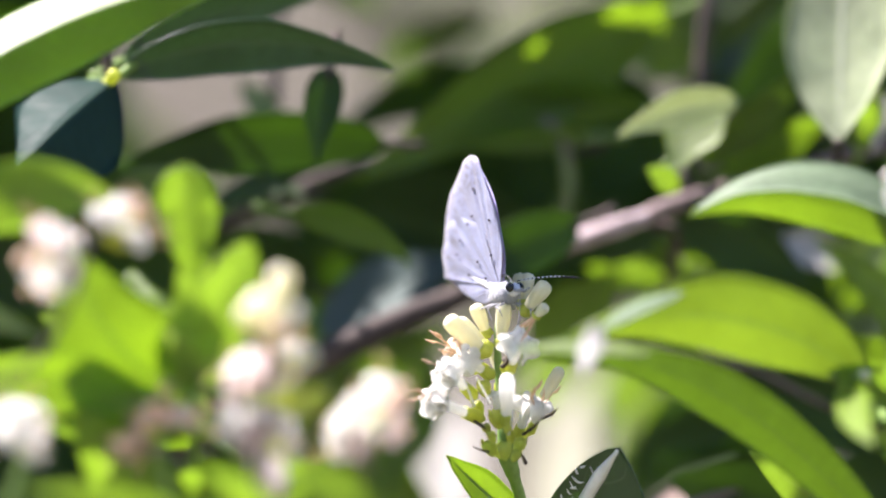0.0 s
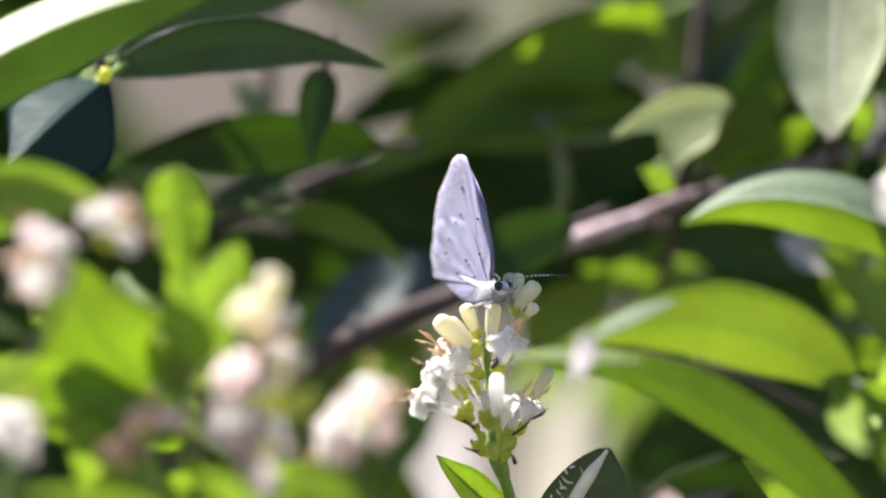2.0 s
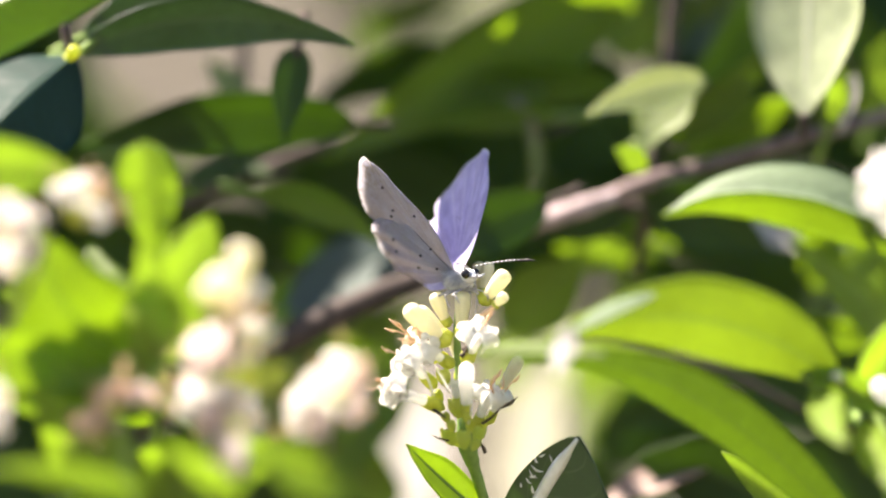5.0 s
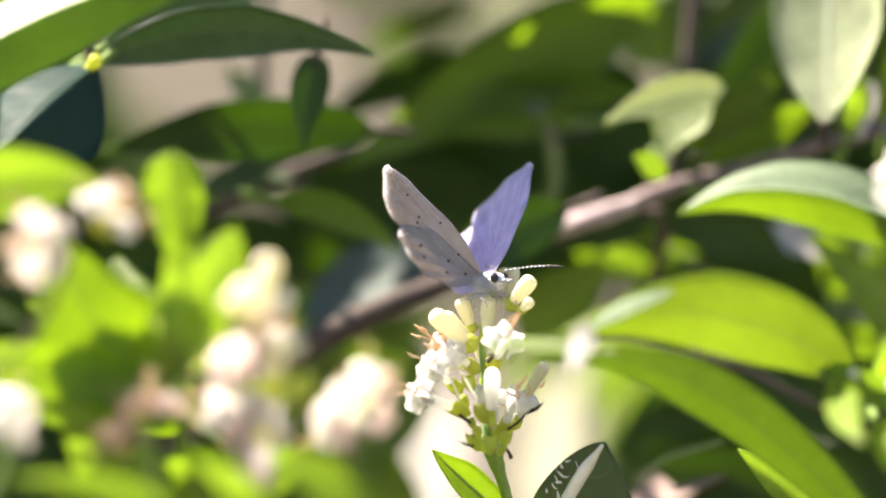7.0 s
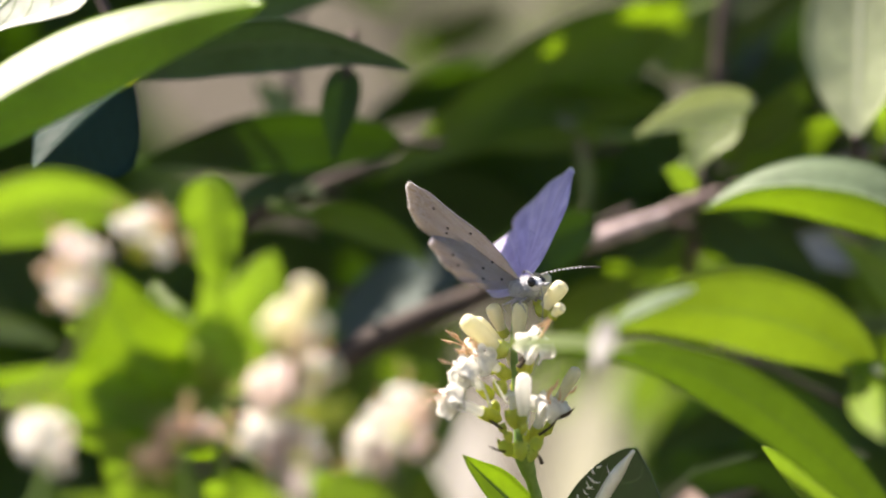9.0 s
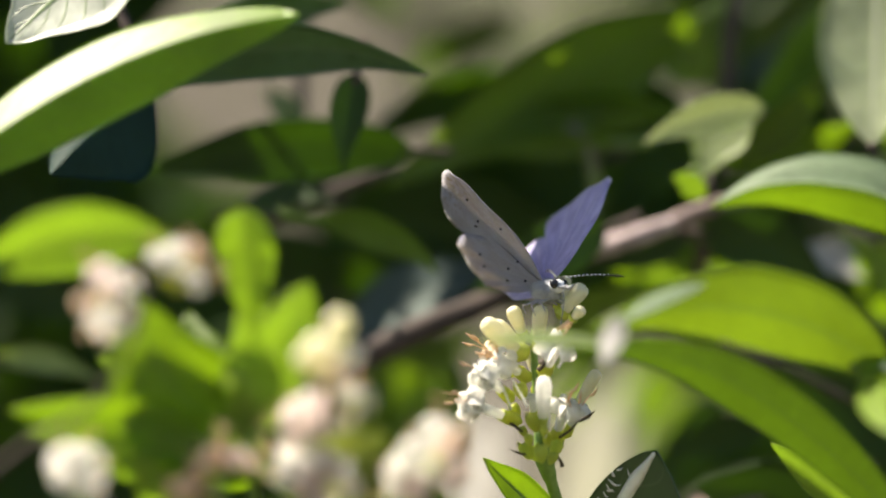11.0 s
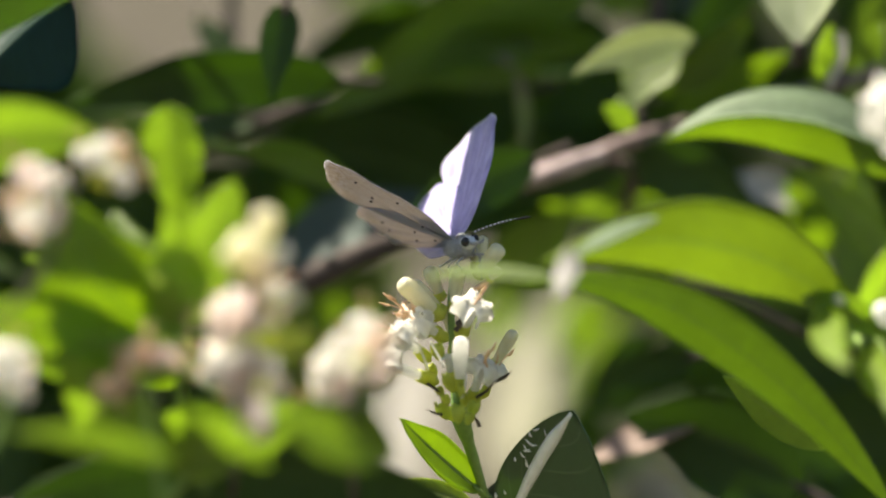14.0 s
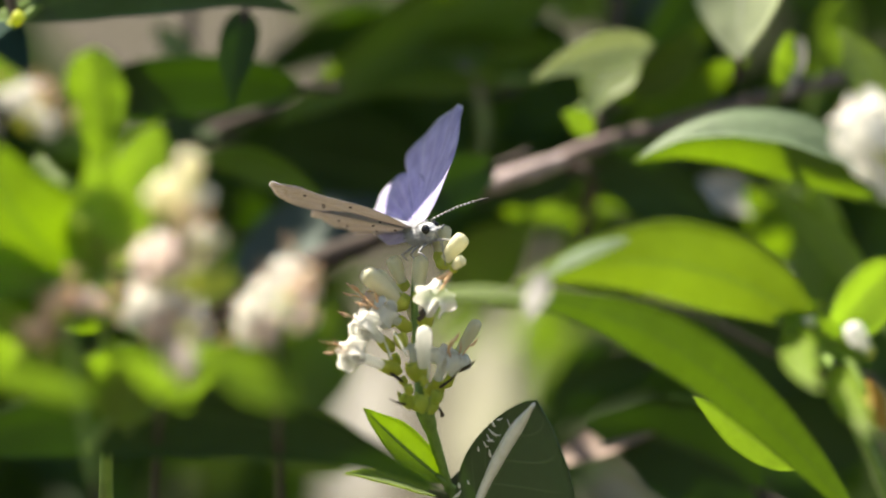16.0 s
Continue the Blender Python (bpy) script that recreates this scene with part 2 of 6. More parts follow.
def curve_points(pts, n):
    """A smooth line through a few points (Catmull-Rom)."""
    p = [Vector(v) for v in pts]
    p = [p[0] * 2 - p[1]] + p + [p[-1] * 2 - p[-2]]
    out = []
    spans = len(p) - 3
    for i in range(n + 1):
        f = i / n * spans
        j = min(int(f), spans - 1)
        t = f - j
        a, b, c, d = p[j:j + 4]
        out.append(0.5 * ((2 * b) + (c - a) * t + (2 * a - 5 * b + 4 * c - d) * t * t + (3 * b - a - 3 * c + d) * t ** 3))
    return out


def tube(pts, radii, seg=10, n=None, lumps=0.0, seed=0):
    """A round body along a line; radii in metres, spread evenly over it."""
    n = n or max(6, 3 * len(pts))
    line = curve_points(pts, n)
    rnd = random.Random(seed)
    verts, faces, uv = [], [], []
    ref = Vector((0.31, -0.9, 0.2))
    for i, c in enumerate(line):
        t = (line[min(i + 1, n)] - line[max(i - 1, 0)]).normalized()
        s = t.cross(ref).normalized()
        w = t.cross(s)
        f = i / n * (len(radii) - 1)
        j = min(int(f), len(radii) - 2)
        g = f - j
        g = g * g * (3 - 2 * g)
        r = radii[j] * (1 - g) + radii[j + 1] * g
        for k in range(seg):
            a = 2 * math.pi * k / seg
            rr = r * (1 + lumps * rnd.uniform(-1, 1))
            verts.append(c + (s * math.cos(a) + w * math.sin(a)) * rr)
            uv.append((i / n, k / seg))
    for i in range(n):
        for k in range(seg):
            a, b = i * seg + k, i * seg + (k + 1) % seg
            faces.append((a, b, b + seg, a + seg))
    for end in (0, n):
        verts.append(line[end])
        uv.append((end / n, 0.5))
        e = len(verts) - 1
        for k in range(seg):
            a, b = end * seg + k, end * seg + (k + 1) % seg
            faces.append((e, b, a) if end == 0 else (e, a, b))
    return verts, faces, uv, None


def blade(base, tip, bend, width, tilt, fold=14.0, belly=0.42, wave=0.03, taper=0.25, skew=0.0, curl=0.0, twist=0.0, blunt=0.8, thick=0.00022, n=18, m=4, seed=0):
    """A leaf blade: midrib from base to tip over the point bend, turned about it by tilt (degrees; more faces the sky), folded up along it."""
    base, tip, bend = Vector(base), Vector(tip), Vector(bend)
    mid = 2 * bend - 0.5 * (base + tip)
    rnd = random.Random(seed)
    ph = [rnd.uniform(0, 6.28) for _ in range(4)]
    top, uv = [], []
    normals = []
    for i in range(n + 1):
        s = i / n
        c = base * (1 - s) ** 2 + mid * 2 * s * (1 - s) + tip * s * s
        t = ((mid - base) * (1 - s) + (tip - mid) * s).normalized()
        n0 = Vector((0, -1, 0))
        n0 = (n0 - t * n0.dot(t)).normalized()
        up = t.cross(n0)
        if up.z < 0 or (abs(up.z) < 1e-6 and up.x < 0):
            up = -up
        a = radians(tilt + twist * (s - 0.5))
        nn = n0 * math.cos(a) + up * math.sin(a)
        side = t.cross(nn).normalized()
        x = s ** (math.log(0.5) / math.log(belly))
        w = width * 0.5 * max(0.0, math.sin(math.pi * x)) ** blunt * (1 - taper * min(1.0, max(0, s - 0.55) / 0.3))
        if i in (0, n):
            w = width * 0.006
        for j in range(-m, m + 1):
            u = j / m
            f = radians(fold) + radians(curl) * abs(u)
            rip = wave * width * abs(u) ** 2 * (math.sin(s * 13 + ph[0 if u < 0 else 1]) + 0.6 * math.sin(s * 29 + ph[2 if u < 0 else 3]))
            w2 = w * (1 + skew * (1 if u > 0 else -1))
            top.append(c + side * (u * w2 * math.cos(f)) + nn * (abs(u) * w2 * math.sin(f) + rip * 0.5))
            normals.append(nn)
            uv.append((s, u))
    k = 2 * m + 1
    total = len(top)
    verts = top + [v - q * thick for v, q in zip(top, normals)]
    faces = []
    for i in range(n):
        for j in range(k - 1):
            a = i * k + j
            faces.append((a, a + k, a + k + 1, a + 1))
            faces.append((a + total, a + 1 + total, a + k + 1 + total, a + k + total))
    rim = [i * k for i in range(n + 1)] + [n * k + j for j in range(1, k)] + [i * k + k - 1 for i in range(n - 1, -1, -1)] + [j for j in range(k - 2, 0, -1)]
    for a, b in zip(rim, rim[1:] + rim[:1]):
        faces.append((a, b, b + total, a + total))
    return verts, faces, uv + uv, None


COUNT = [0]


def leaf(parent, material, base, tip, bend, width, tilt, label="", stalk=None, rib=False, rib_wide=0.45, rib_material=None, specks=0, bare=False, **shape):
    """A leaf as a part: its blade, a short stalk, and a midrib where it is seen close."""
    COUNT[0] += 1
    ob = part("leaf", blade(at(*base), at(*tip), at(*bend), width * MM, tilt, seed=COUNT[0], **shape), material, parent, label)
    b, t = at(*base), at(*bend)
    back = (b - t).normalized()
    end = at(*stalk) if stalk else b + back * 0.004
    if not bare:
        part("stalk", tube([b - back * 0.0015, b, end], [0.0003, 0.00045, 0.0005], 7), BARK_DARK if material in (LEAF_DEEP, LEAF_SHADED, LEAF_PALE) else STEM, ob)
    if rib:
        mid = 2 * t - 0.5 * (b + at(*tip))
        line = [b * (1 - s) ** 2 + mid * 2 * s * (1 - s) + at(*tip) * s * s + Vector((0, 0.0001, 0)) for s in (0, 0.25, 0.5, 0.75, 0.99)]
        part("midrib", tube(line, [rib_wide * MM * q for q in ((0.4, 0.5, 0.7, 0.95, 1.0, 0.3) if rib_material else (0.8, 1.0, 0.95, 0.8, 0.5, 0.15))], 8, 20), rib_material or STEM, ob)
    # Raised white streaks stand in for gleams on the blade.
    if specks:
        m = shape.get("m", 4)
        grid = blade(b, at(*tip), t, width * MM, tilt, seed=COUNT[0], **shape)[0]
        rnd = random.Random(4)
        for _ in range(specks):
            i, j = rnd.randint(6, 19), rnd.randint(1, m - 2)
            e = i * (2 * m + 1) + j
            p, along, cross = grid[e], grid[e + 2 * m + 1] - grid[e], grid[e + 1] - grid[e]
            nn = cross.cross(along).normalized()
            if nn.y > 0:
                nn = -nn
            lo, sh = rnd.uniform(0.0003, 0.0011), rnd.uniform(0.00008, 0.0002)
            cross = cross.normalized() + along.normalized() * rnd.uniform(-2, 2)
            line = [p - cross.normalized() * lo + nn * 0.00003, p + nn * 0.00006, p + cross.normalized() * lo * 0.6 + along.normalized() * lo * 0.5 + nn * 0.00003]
            part("gleam_speck", tube(line, [sh * 0.3, sh, sh * 0.8, sh * 0.2], 7, 6), GLARE_WHITE, ob)
    return ob


def twig(parent, pts, radii, material=BARK, name="twig", label=""):
    return part(name, tube([at(*p) for p in pts], [r * MM for r in radii], 12, 8 * len(pts), 0.06, len(pts)), material, parent, label)


def bud(parent, base, tip, r, material=CREAM, cup=True):
    """A closed club-shaped flower bud in its calyx."""
    b, t = at(*base), at(*tip)
    d = t - b
    ob = part("bud", tube([b, b + d * 0.3, b + d * 0.6, b + d * 0.85, t], [r * MM * q for q in (0.6, 0.63, 0.7, 0.8, 0.9, 0.97, 1.0, 0.99, 0.92, 0.72, 0.06)], 16, 30), material, parent)
    if cup:
        part("calyx", tube([b - d * 0.12, b + d * 0.04, b + d * 0.16], [r * MM * q for q in (0.35, 0.95, 0.86, 0.8)], 10, 8), CALYX, ob)
    return ob


def floret(parent, base, mouth, r, size, material=PETAL, turn=0.0, curl=200.0, stamens=2, cup=True, seed=0, wide=0.29):
    """An open flower: a tube with four lobes rolled back from its mouth, and stamens."""
    rnd = random.Random(seed)
    b, q = at(*base), at(*mouth)
    d = (q - b)
    w = d.normalized()
    ob = part("floret", tube([b, b + d * 0.5, q], [r * MM * k for k in (0.6, 0.75, 0.85, 1.1)], 12, 12), material, parent)
    if cup:
        part("calyx", tube([b - w * r * MM * 0.8, b + d * 0.1, b + d * 0.3], [r * MM * k for k in (0.4, 1.15, 1.05, 0.95)], 10, 8), CALYX, ob)
    sx = w.cross(Vector((0.2, -0.3, 0.93))).normalized()
    sy = w.cross(sx)
    for k in range(4):
        a = turn + k * math.pi / 2 + rnd.uniform(-0.15, 0.15)
        out = sx * math.cos(a) + sy * math.sin(a)
        across = w.cross(out)
        roll = radians(curl * rnd.uniform(0.85, 1.1))
        length = size * MM * rnd.uniform(0.9, 1.1)
        rad = length / roll
        verts, faces, uv = [], [], []
        n, m = 10, 4
        for layer in (0, 1):
            for i in range(n + 1):
                s = i / n
                ang = s * roll
                c = q + out * (r * MM * 0.9 + rad * math.sin(ang)) + w * (rad * (math.cos(ang) - 1))
                nn = out * math.sin(ang) + w * math.cos(ang)
                half = size * MM * wide * (0.75 + 0.5 * math.sin(math.pi * min(0.5, s * 0.8))) * math.sqrt(max(0.02, 1 - (max(0.0, s - 0.55) / 0.46) ** 2))
                for j in range(-m, m + 1):
                    u = j / m
                    verts.append(c + across * (u * half) + nn * (u * u * half * 0.35 - layer * 0.00012))
                    uv.append((s, u))
        kk = 2 * m + 1
        tot = kk * (n + 1)
        for i in range(n):
            for j in range(kk - 1):
                e = i * kk + j
                faces.append((e, e + kk, e + kk + 1, e + 1))
                faces.append((e + tot, e + 1 + tot, e + kk + 1 + tot, e + kk + tot))
        rim = [i * kk for i in range(n + 1)] + [n * kk + j for j in range(1, kk)] + [i * kk + kk - 1 for i in range(n - 1, -1, -1)] + [j for j in range(kk - 2, 0, -1)]
        for e, g in zip(rim, rim[1:] + rim[:1]):
            faces.append((e, g, g + tot, e + tot))
        part("petal", (verts, faces, uv, None), material, ob)
    for k in range(stamens):
        a = turn + 0.8 + k * 2.4
        out = sx * math.cos(a) + sy * math.sin(a)
        p0, p1 = q - w * 0.0008, q + w * 0.0012 + out * 0.0004
        p2 = q + w * 0.0017 + out * 0.0007
        part("stamen", tube([p0, p1, p2, p2 + w * 0.0009 + out * 0.0002], [0.00007, 0.00007, 0.00008, 0.00018, 0.00014, 0.00004], 7, 10), ANTHER, ob)
    return ob


def flower_head(parent, root, mouths, size, petals, seed):
    """A loose head of tubular flowers that spring from one point; millimetres."""
    rnd = random.Random(seed)
    for k, m in enumerate(mouths):
        base = Vector(root) + (Vector(m) - Vector(root)) * 0.12
        floret(parent, base, m, rnd.uniform(0.6, 0.8), size * rnd.uniform(0.8, 1.1), petals[k % len(petals)], turn=rnd.uniform(0, 1.5), curl=rnd.uniform(120, 280), stamens=2, seed=seed + k, wide=rnd.uniform(0.17, 0.25))


# ---- ground and distance ----
def ground():
    """Level ground that rises into an earth bank far behind and runs on to the horizon."""
    ys = [-400, -40, -5, 0, 1.5, 2.2, 2.8, 3.6, 4.6, 6.0, 8.0, 12.0, 40.0, 400.0]
    zs = [0, 0, 0, 0, 0, 0.1, 0.45, 1.1, 1.9, 3.0, 3.8, 4.2, 4.5, 5.0]
    xs = [-400, -40, -8, -4, -2, -1, -0.5, 0, 0.5, 1, 2, 4, 8, 40, 400]
    verts, faces = [], []
    for y, z in zip(ys, zs):
        for x in xs:
            verts.append((x, y, z + 0.12 * noise.noise((x * 0.9, y * 0.9, 0.0)) * (1 if 0 < y < 20 else 0)))
    k = len(xs)
    for i in range(len(ys) - 1):
        for j in range(k - 1):
            a = i * k + j
            faces.append((a, a + 1, a + k + 1, a + k))
    me = bpy.data.meshes.new("ground")
    me.from_pydata(verts, [], faces)
    me.polygons.foreach_set("use_smooth", [True] * len(faces))
    g = Nodes("earth_and_grass")
    big, small = g.noise(6.0, 3.0), g.noise(45.0, 5.0)
    soil = g.mix(g.step(small, 0.3, 0.7), (0.046, 0.040, 0.028), (0.100, 0.087, 0.064))
    g.set(base=g.mix(g.step(big, 0.52, 0.66), soil, g.mix(small, (0.05, 0.075, 0.028), (0.11, 0.135, 0.052))), rough=0.95)
    g.bump(small, 0.02, 0.7)
    me.materials.append(g.m)
    return tagged(new("ground", me), "dry grey-brown earth bank with patches of grass", "ground", kind="structure")


ground()

# ---- the butterfly ----
def wing_mesh(outline, side, lift, rings=9, camber=0.00012):
    """A thin wing in the plane of x (ahead) and z (out from the body), spread as a fan from its root."""
    pts = [Vector((p[0] * 0.91 * MM, 0, p[1] * MM)) for p in outline]
    edge = curve_points(pts, 88)
    rnd = random.Random(3)
    root = Vector((-0.0006, 0, 0.0002))
    n = len(edge)
    rows, uv = [], []
    for layer in (0, 1):
        for i, e in enumerate(edge):
            jag = 1 + 0.006 * (1 if i % 2 else -1) * (1 if 34 < i < 74 else 0)
            for r in range(1, rings + 1):
                q = r / rings
                v = root + (e - root) * q * (jag if r == rings else 1)
                bow = camber * math.sin(q * 2.6) + 0.0001 * math.sin(i * 0.45) * q
                v.y = side * (lift * 1.0 + bow + (0.00003 if layer else -0.00003))
                rows.append(v)
                uv.append((i / (n - 1), q))
        rows.append(root + Vector((0, side * (lift + (0.00003 if layer else -0.00003)), 0)))
        uv.append((0.5, 0))
    block = n * rings + 1
    faces, which = [], []
    for layer in (0, 1):
        o = layer * block
        for i in range(n - 1):
            for r in range(rings - 1):
                a = o + i * rings + r
                f = (a, a + 1, a + rings + 1, a + rings)
                faces.append(f if layer else f[::-1])
                which.append(layer)
            t = (o + block - 1, o + i * rings, o + (i + 1) * rings)
            faces.append(t if layer else t[::-1])
            which.append(layer)
    for i in range(n - 1):
        a, b = i * rings + rings - 1, (i + 1) * rings + rings - 1
        faces.append((a, b, b + block, a + block))
        which.append(1)
    return rows, faces, uv, which


FORE = [(0.2, -0.2), (0.7, 4.0), (-0.9, 8.2), (-3.9, 11.8), (-5.8, 13.6), (-7.1, 14.5), (-8.5, 14.5), (-10.0, 13.6), (-11.9, 12.1), (-13.7, 10.1), (-15.0, 7.4), (-11.0, 5.0), (-5.0, 1.8), (-0.8, -0.2)]
HIND = [(-0.2, 0.6), (-4.4, 6.4), (-8.2, 7.7), (-11.9, 8.1), (-14.5, 7.2), (-15.4, 5.6), (-15.6, 3.6), (-15.3, 2.0), (-13.6, 1.2), (-10.0, -0.2), (-5.6, -1.5), (-0.6, -1.2)]
butterfly = thing("butterfly", (0, 0, 0), "small pale blue butterfly with dark specks on a flower spike", "butterfly")
thorax = part("thorax", tube([(-0.0032, 0, -0.0010), (-0.0014, 0, -0.0009), (0.0006, 0, -0.0008), (0.0016, 0, -0.0006)], [0.0006, 0.0011, 0.0012, 0.00095, 0.0005], 18, 22, 0.10, 5), BODY, butterfly, "furry pale blue-grey thorax")
part("abdomen", tube([(-0.0018, 0, -0.0002), (-0.0045, 0, 0.0004), (-0.0072, 0, 0.0011), (-0.0092, 0, 0.0018)], [0.0006, 0.0005, 0.0004, 0.0003, 0.0001], 14, 22, 0.08, 6), BODY, butterfly, "slender pale grey abdomen")
head = part("head", tube([(0.0010, 0, -0.0003), (0.0020, 0, -0.0004), (0.0029, 0, -0.0007)], [0.0005, 0.00068, 0.0007, 0.0003], 14, 12, 0.12, 7), FUR_WHITE, butterfly, "furry white head")
for side in (-1, 1):
    c = Vector((0.0022, side * 0.00068, -0.0002))
    part("eye", tube([c + Vector((-0.00058, 0, 0)), c, c + Vector((0.00058, 0, 0))], [0.00005, 0.00043, 0.00056, 0.00043, 0.00005], 12, 12), EYE_BLACK, head, "round black eye with a white rim")
    part("palp", tube([c + Vector((0.0004, -side * 0.0003, -0.0003)), c + Vector((0.0012, -side * 0.0003, -0.0004)), c + Vector((0.0018, -side * 0.0002, -0.0001))], [0.00022, 0.0002, 0.00005], 8), BODY, head)
    root = Vector((0.0022, side * 0.00035, 0.0005))
    way = Vector((0.72, 0.68, 0.02)) if side > 0 else Vector((0.60, -0.78, 0.05))
    long = 0.0068 if side > 0 else 0.0060
    arc = [root + way.normalized() * long * q + Vector((0, 0, 0.0003 * math.sin(3 * q))) for q in (0, 0.2, 0.4, 0.6, 0.8, 0.88, 1.0)]
    feeler = part("antenna", tube(arc, [0.00006, 0.00006, 0.00006, 0.00007, 0.00010, 0.00015, 0.00005], 8, 36), FEELER_DARK, head, "thin dark antenna ringed with white, club-tipped")
    for q in range(11):
        p = root + way.normalized() * long * (0.06 + q * 0.066) + Vector((0, 0, 0.0003 * math.sin(3 * (0.06 + q * 0.066))))
        part("ring", tube([p, p + way * 0.00012, p + way * 0.00024], [0.000082, 0.000086, 0.000082], 8, 3), FEELER_PALE, feeler)
    for k, (x0, fx, fz) in enumerate(((0.0011, 0.0021, -0.0033), (-0.0002, -0.0004, -0.0036), (-0.0014, -0.0028, -0.0032))):
        p = Vector((x0, side * 0.0007, -0.0018))
        part("leg", tube([p, p + Vector((0.4 * (fx - x0), side * 0.0012, -0.0005)), Vector((fx, side * 0.0019, fz * 0.75)), Vector((fx + 0.0004, side * 0.0017, fz))], [0.00013, 0.00011, 0.00008, 0.00005], 7, 14), LEG, butterfly, "thin pale leg")
part("proboscis", tube([(0.0028, 0, -0.0008), (0.0030, 0, -0.0018), (0.0027, 0.0001, -0.0034), (0.0024, 0.0001, -0.0046)], [0.00007, 0.00006, 0.00005], 7, 14), LEG, head, "thin proboscis reaching into the flower")
head.matrix_local = pose(0.001, -0.0003, -0.0003, 0, 0, 16) @ pose(-0.001, 0, 0.0003)


def fur():
    """Short hairs over thorax and head."""
    rnd = random.Random(9)
    verts, faces = [], []
    for _ in range(620):
        x = rnd.uniform(-0.0030, 0.0013)
        a = rnd.uniform(0, 6.28)
        r = 0.00108 * (1 - ((x + 0.0003) / 0.0042) ** 2)
        p = Vector((x, r * math.cos(a), r * math.sin(a) - 0.0008))
        out = Vector((rnd.uniform(-0.9, 0.1), math.cos(a), math.sin(a))).normalized()
        s = out.cross(Vector((1, 0.2, 0.3))).normalized() * 0.00005
        w = out.cross(s)
        o = len(verts)
        verts += [p + s, p - s * 0.5 + w, p - s * 0.5 - w, p + out * rnd.uniform(0.0003, 0.0006)]
        faces += [(o, o + 1, o + 3), (o + 1, o + 2, o + 3), (o + 2, o, o + 3)]
    return verts, faces, None, None


part("fur", fur(), BODY, butterfly, "short pale blue-grey hairs")
WINGS = []
for side in (-1, 1):
    fore = part("forewing", wing_mesh(FORE, side, 0.0), [WING_UPPER, WING_UNDER], butterfly, "pale forewing, violet-blue above with a white fringe")
    hind = part("hindwing", wing_mesh(HIND, side, 0.00009), [WING_UPPER, WING_UNDER], butterfly, "pale hindwing with small dark specks below")
    for wing, marks, lift in ((fore, [(-6.06, 10.97), (-6.49, 8.06), (-7.65, 7.27), (-2.16, 7.45)], 0.00010), (hind, [(-10.10, 4.06), (-4.91, 3.09), (-1.59, 3.64), (-3.03, 1.21), (-9.09, 5.52), (-7.07, 1.76)], 0.00030)):
        for (x, z) in marks:
            q = min(1.0, math.hypot(x, z) / 16.0)
            y = side * (lift + 0.00012 * math.sin(q * 2.6) + 0.00012)
            ring = [Vector((x * MM + 0.00022 * math.cos(w), y, z * MM + 0.00014 * math.sin(w))) for w in (0, 0.9, 1.8, 2.7, 3.6, 4.5, 5.4)]
            back = [v - Vector((0, side * 0.00012, 0)) for v in ring]
            n = len(ring)
            part("spot", (ring + back, [tuple(range(n)), tuple(range(2 * n - 1, n - 1, -1))] + [(i, (i + 1) % n, n + (i + 1) % n, n + i) for i in range(n)], None, None), SPOT, wing)
    WINGS.append((side, fore, hind))

# ---- the flower spike in focus ----
spike = thing("flower_spike", at(7.97, 4.0, -32.78), "upright spike of white tubular flowers and cream buds", "flower spike")
twig(spike, [(10.60, 6.0, -34.67), (9.24, 4.0, -29.74), (7.95, 2.0, -25.56), (6.91, 0.0, -22.05), (6.42, 0.0, -18.42), (6.06, 0.0, -14.48), (5.82, 0.0, -9.63), (6.13, 1.0, -6.00)], [0.50, 0.52, 0.62, 1.05, 0.6, 0.45, 0.37, 0.24], STEM, "stem")
bud(spike, (4.48, -2.0, -10.95), (0.36, -5.0, -7.36), 1.05, CREAM)
bud(spike, (4.73, 0.0, -10.72), (1.45, -2.0, -7.56), 0.95, CREAM)
bud(spike, (4.73, 2.0, -9.17), (3.40, 1.0, -5.88), 0.82, CREAM)
bud(spike, (6.18, 0.0, -10.36), (6.60, -1.0, -5.69), 0.85, CREAM)
bud(spike, (8.51, 3.0, -6.02), (8.15, 4.0, -2.55), 0.72, CREAM)
bud(spike, (8.74, 2.0, -6.13), (9.24, 3.0, -2.55), 0.72, CREAM)
bud(spike, (8.72, -1.0, -6.72), (11.25, -2.0, -3.57), 0.92, CREAM)
bud(spike, (9.91, -3.0, -7.19), (11.05, -4.0, -6.04), 0.62, CREAM)
bud(spike, (6.69, -6.0, -18.50), (6.86, -8.0, -13.17), 0.86, PETAL)
bud(spike, (10.38, 2.0, -16.63), (12.74, 1.0, -12.68), 0.72, CREAM)
bud(spike, (5.94, 1.0, -13.52), (5.10, 2.0, -10.02), 0.55, CREAM)
part("stalk", tube([at(8.35, -2.0, -8.41), at(10.03, -3.0, -7.13)], [0.0003, 0.00026], 8), ANTHER, spike)
floret(spike, (6.89, -3.0, -12.93), (8.31, -7.0, -9.69), 0.8, 2.7, PETAL, turn=0.75, curl=150, wide=0.36, seed=1, stamens=2)
floret(spike, (3.26, -3.0, -15.65), (-0.06, -7.0, -12.58), 0.66, 4.59, PETAL, turn=0.2, curl=290, wide=0.17, seed=2, stamens=1)
floret(spike, (3.98, -4.0, -18.05), (-1.62, -9.0, -15.92), 0.72, 4.83, PETAL, turn=0.9, curl=290, wide=0.18, seed=3, stamens=2)
floret(spike, (5.08, -2.0, -13.49), (1.87, -5.0, -11.40), 0.67, 3.75, PETAL, turn=0.1, curl=250, wide=0.2, seed=5, stamens=2)
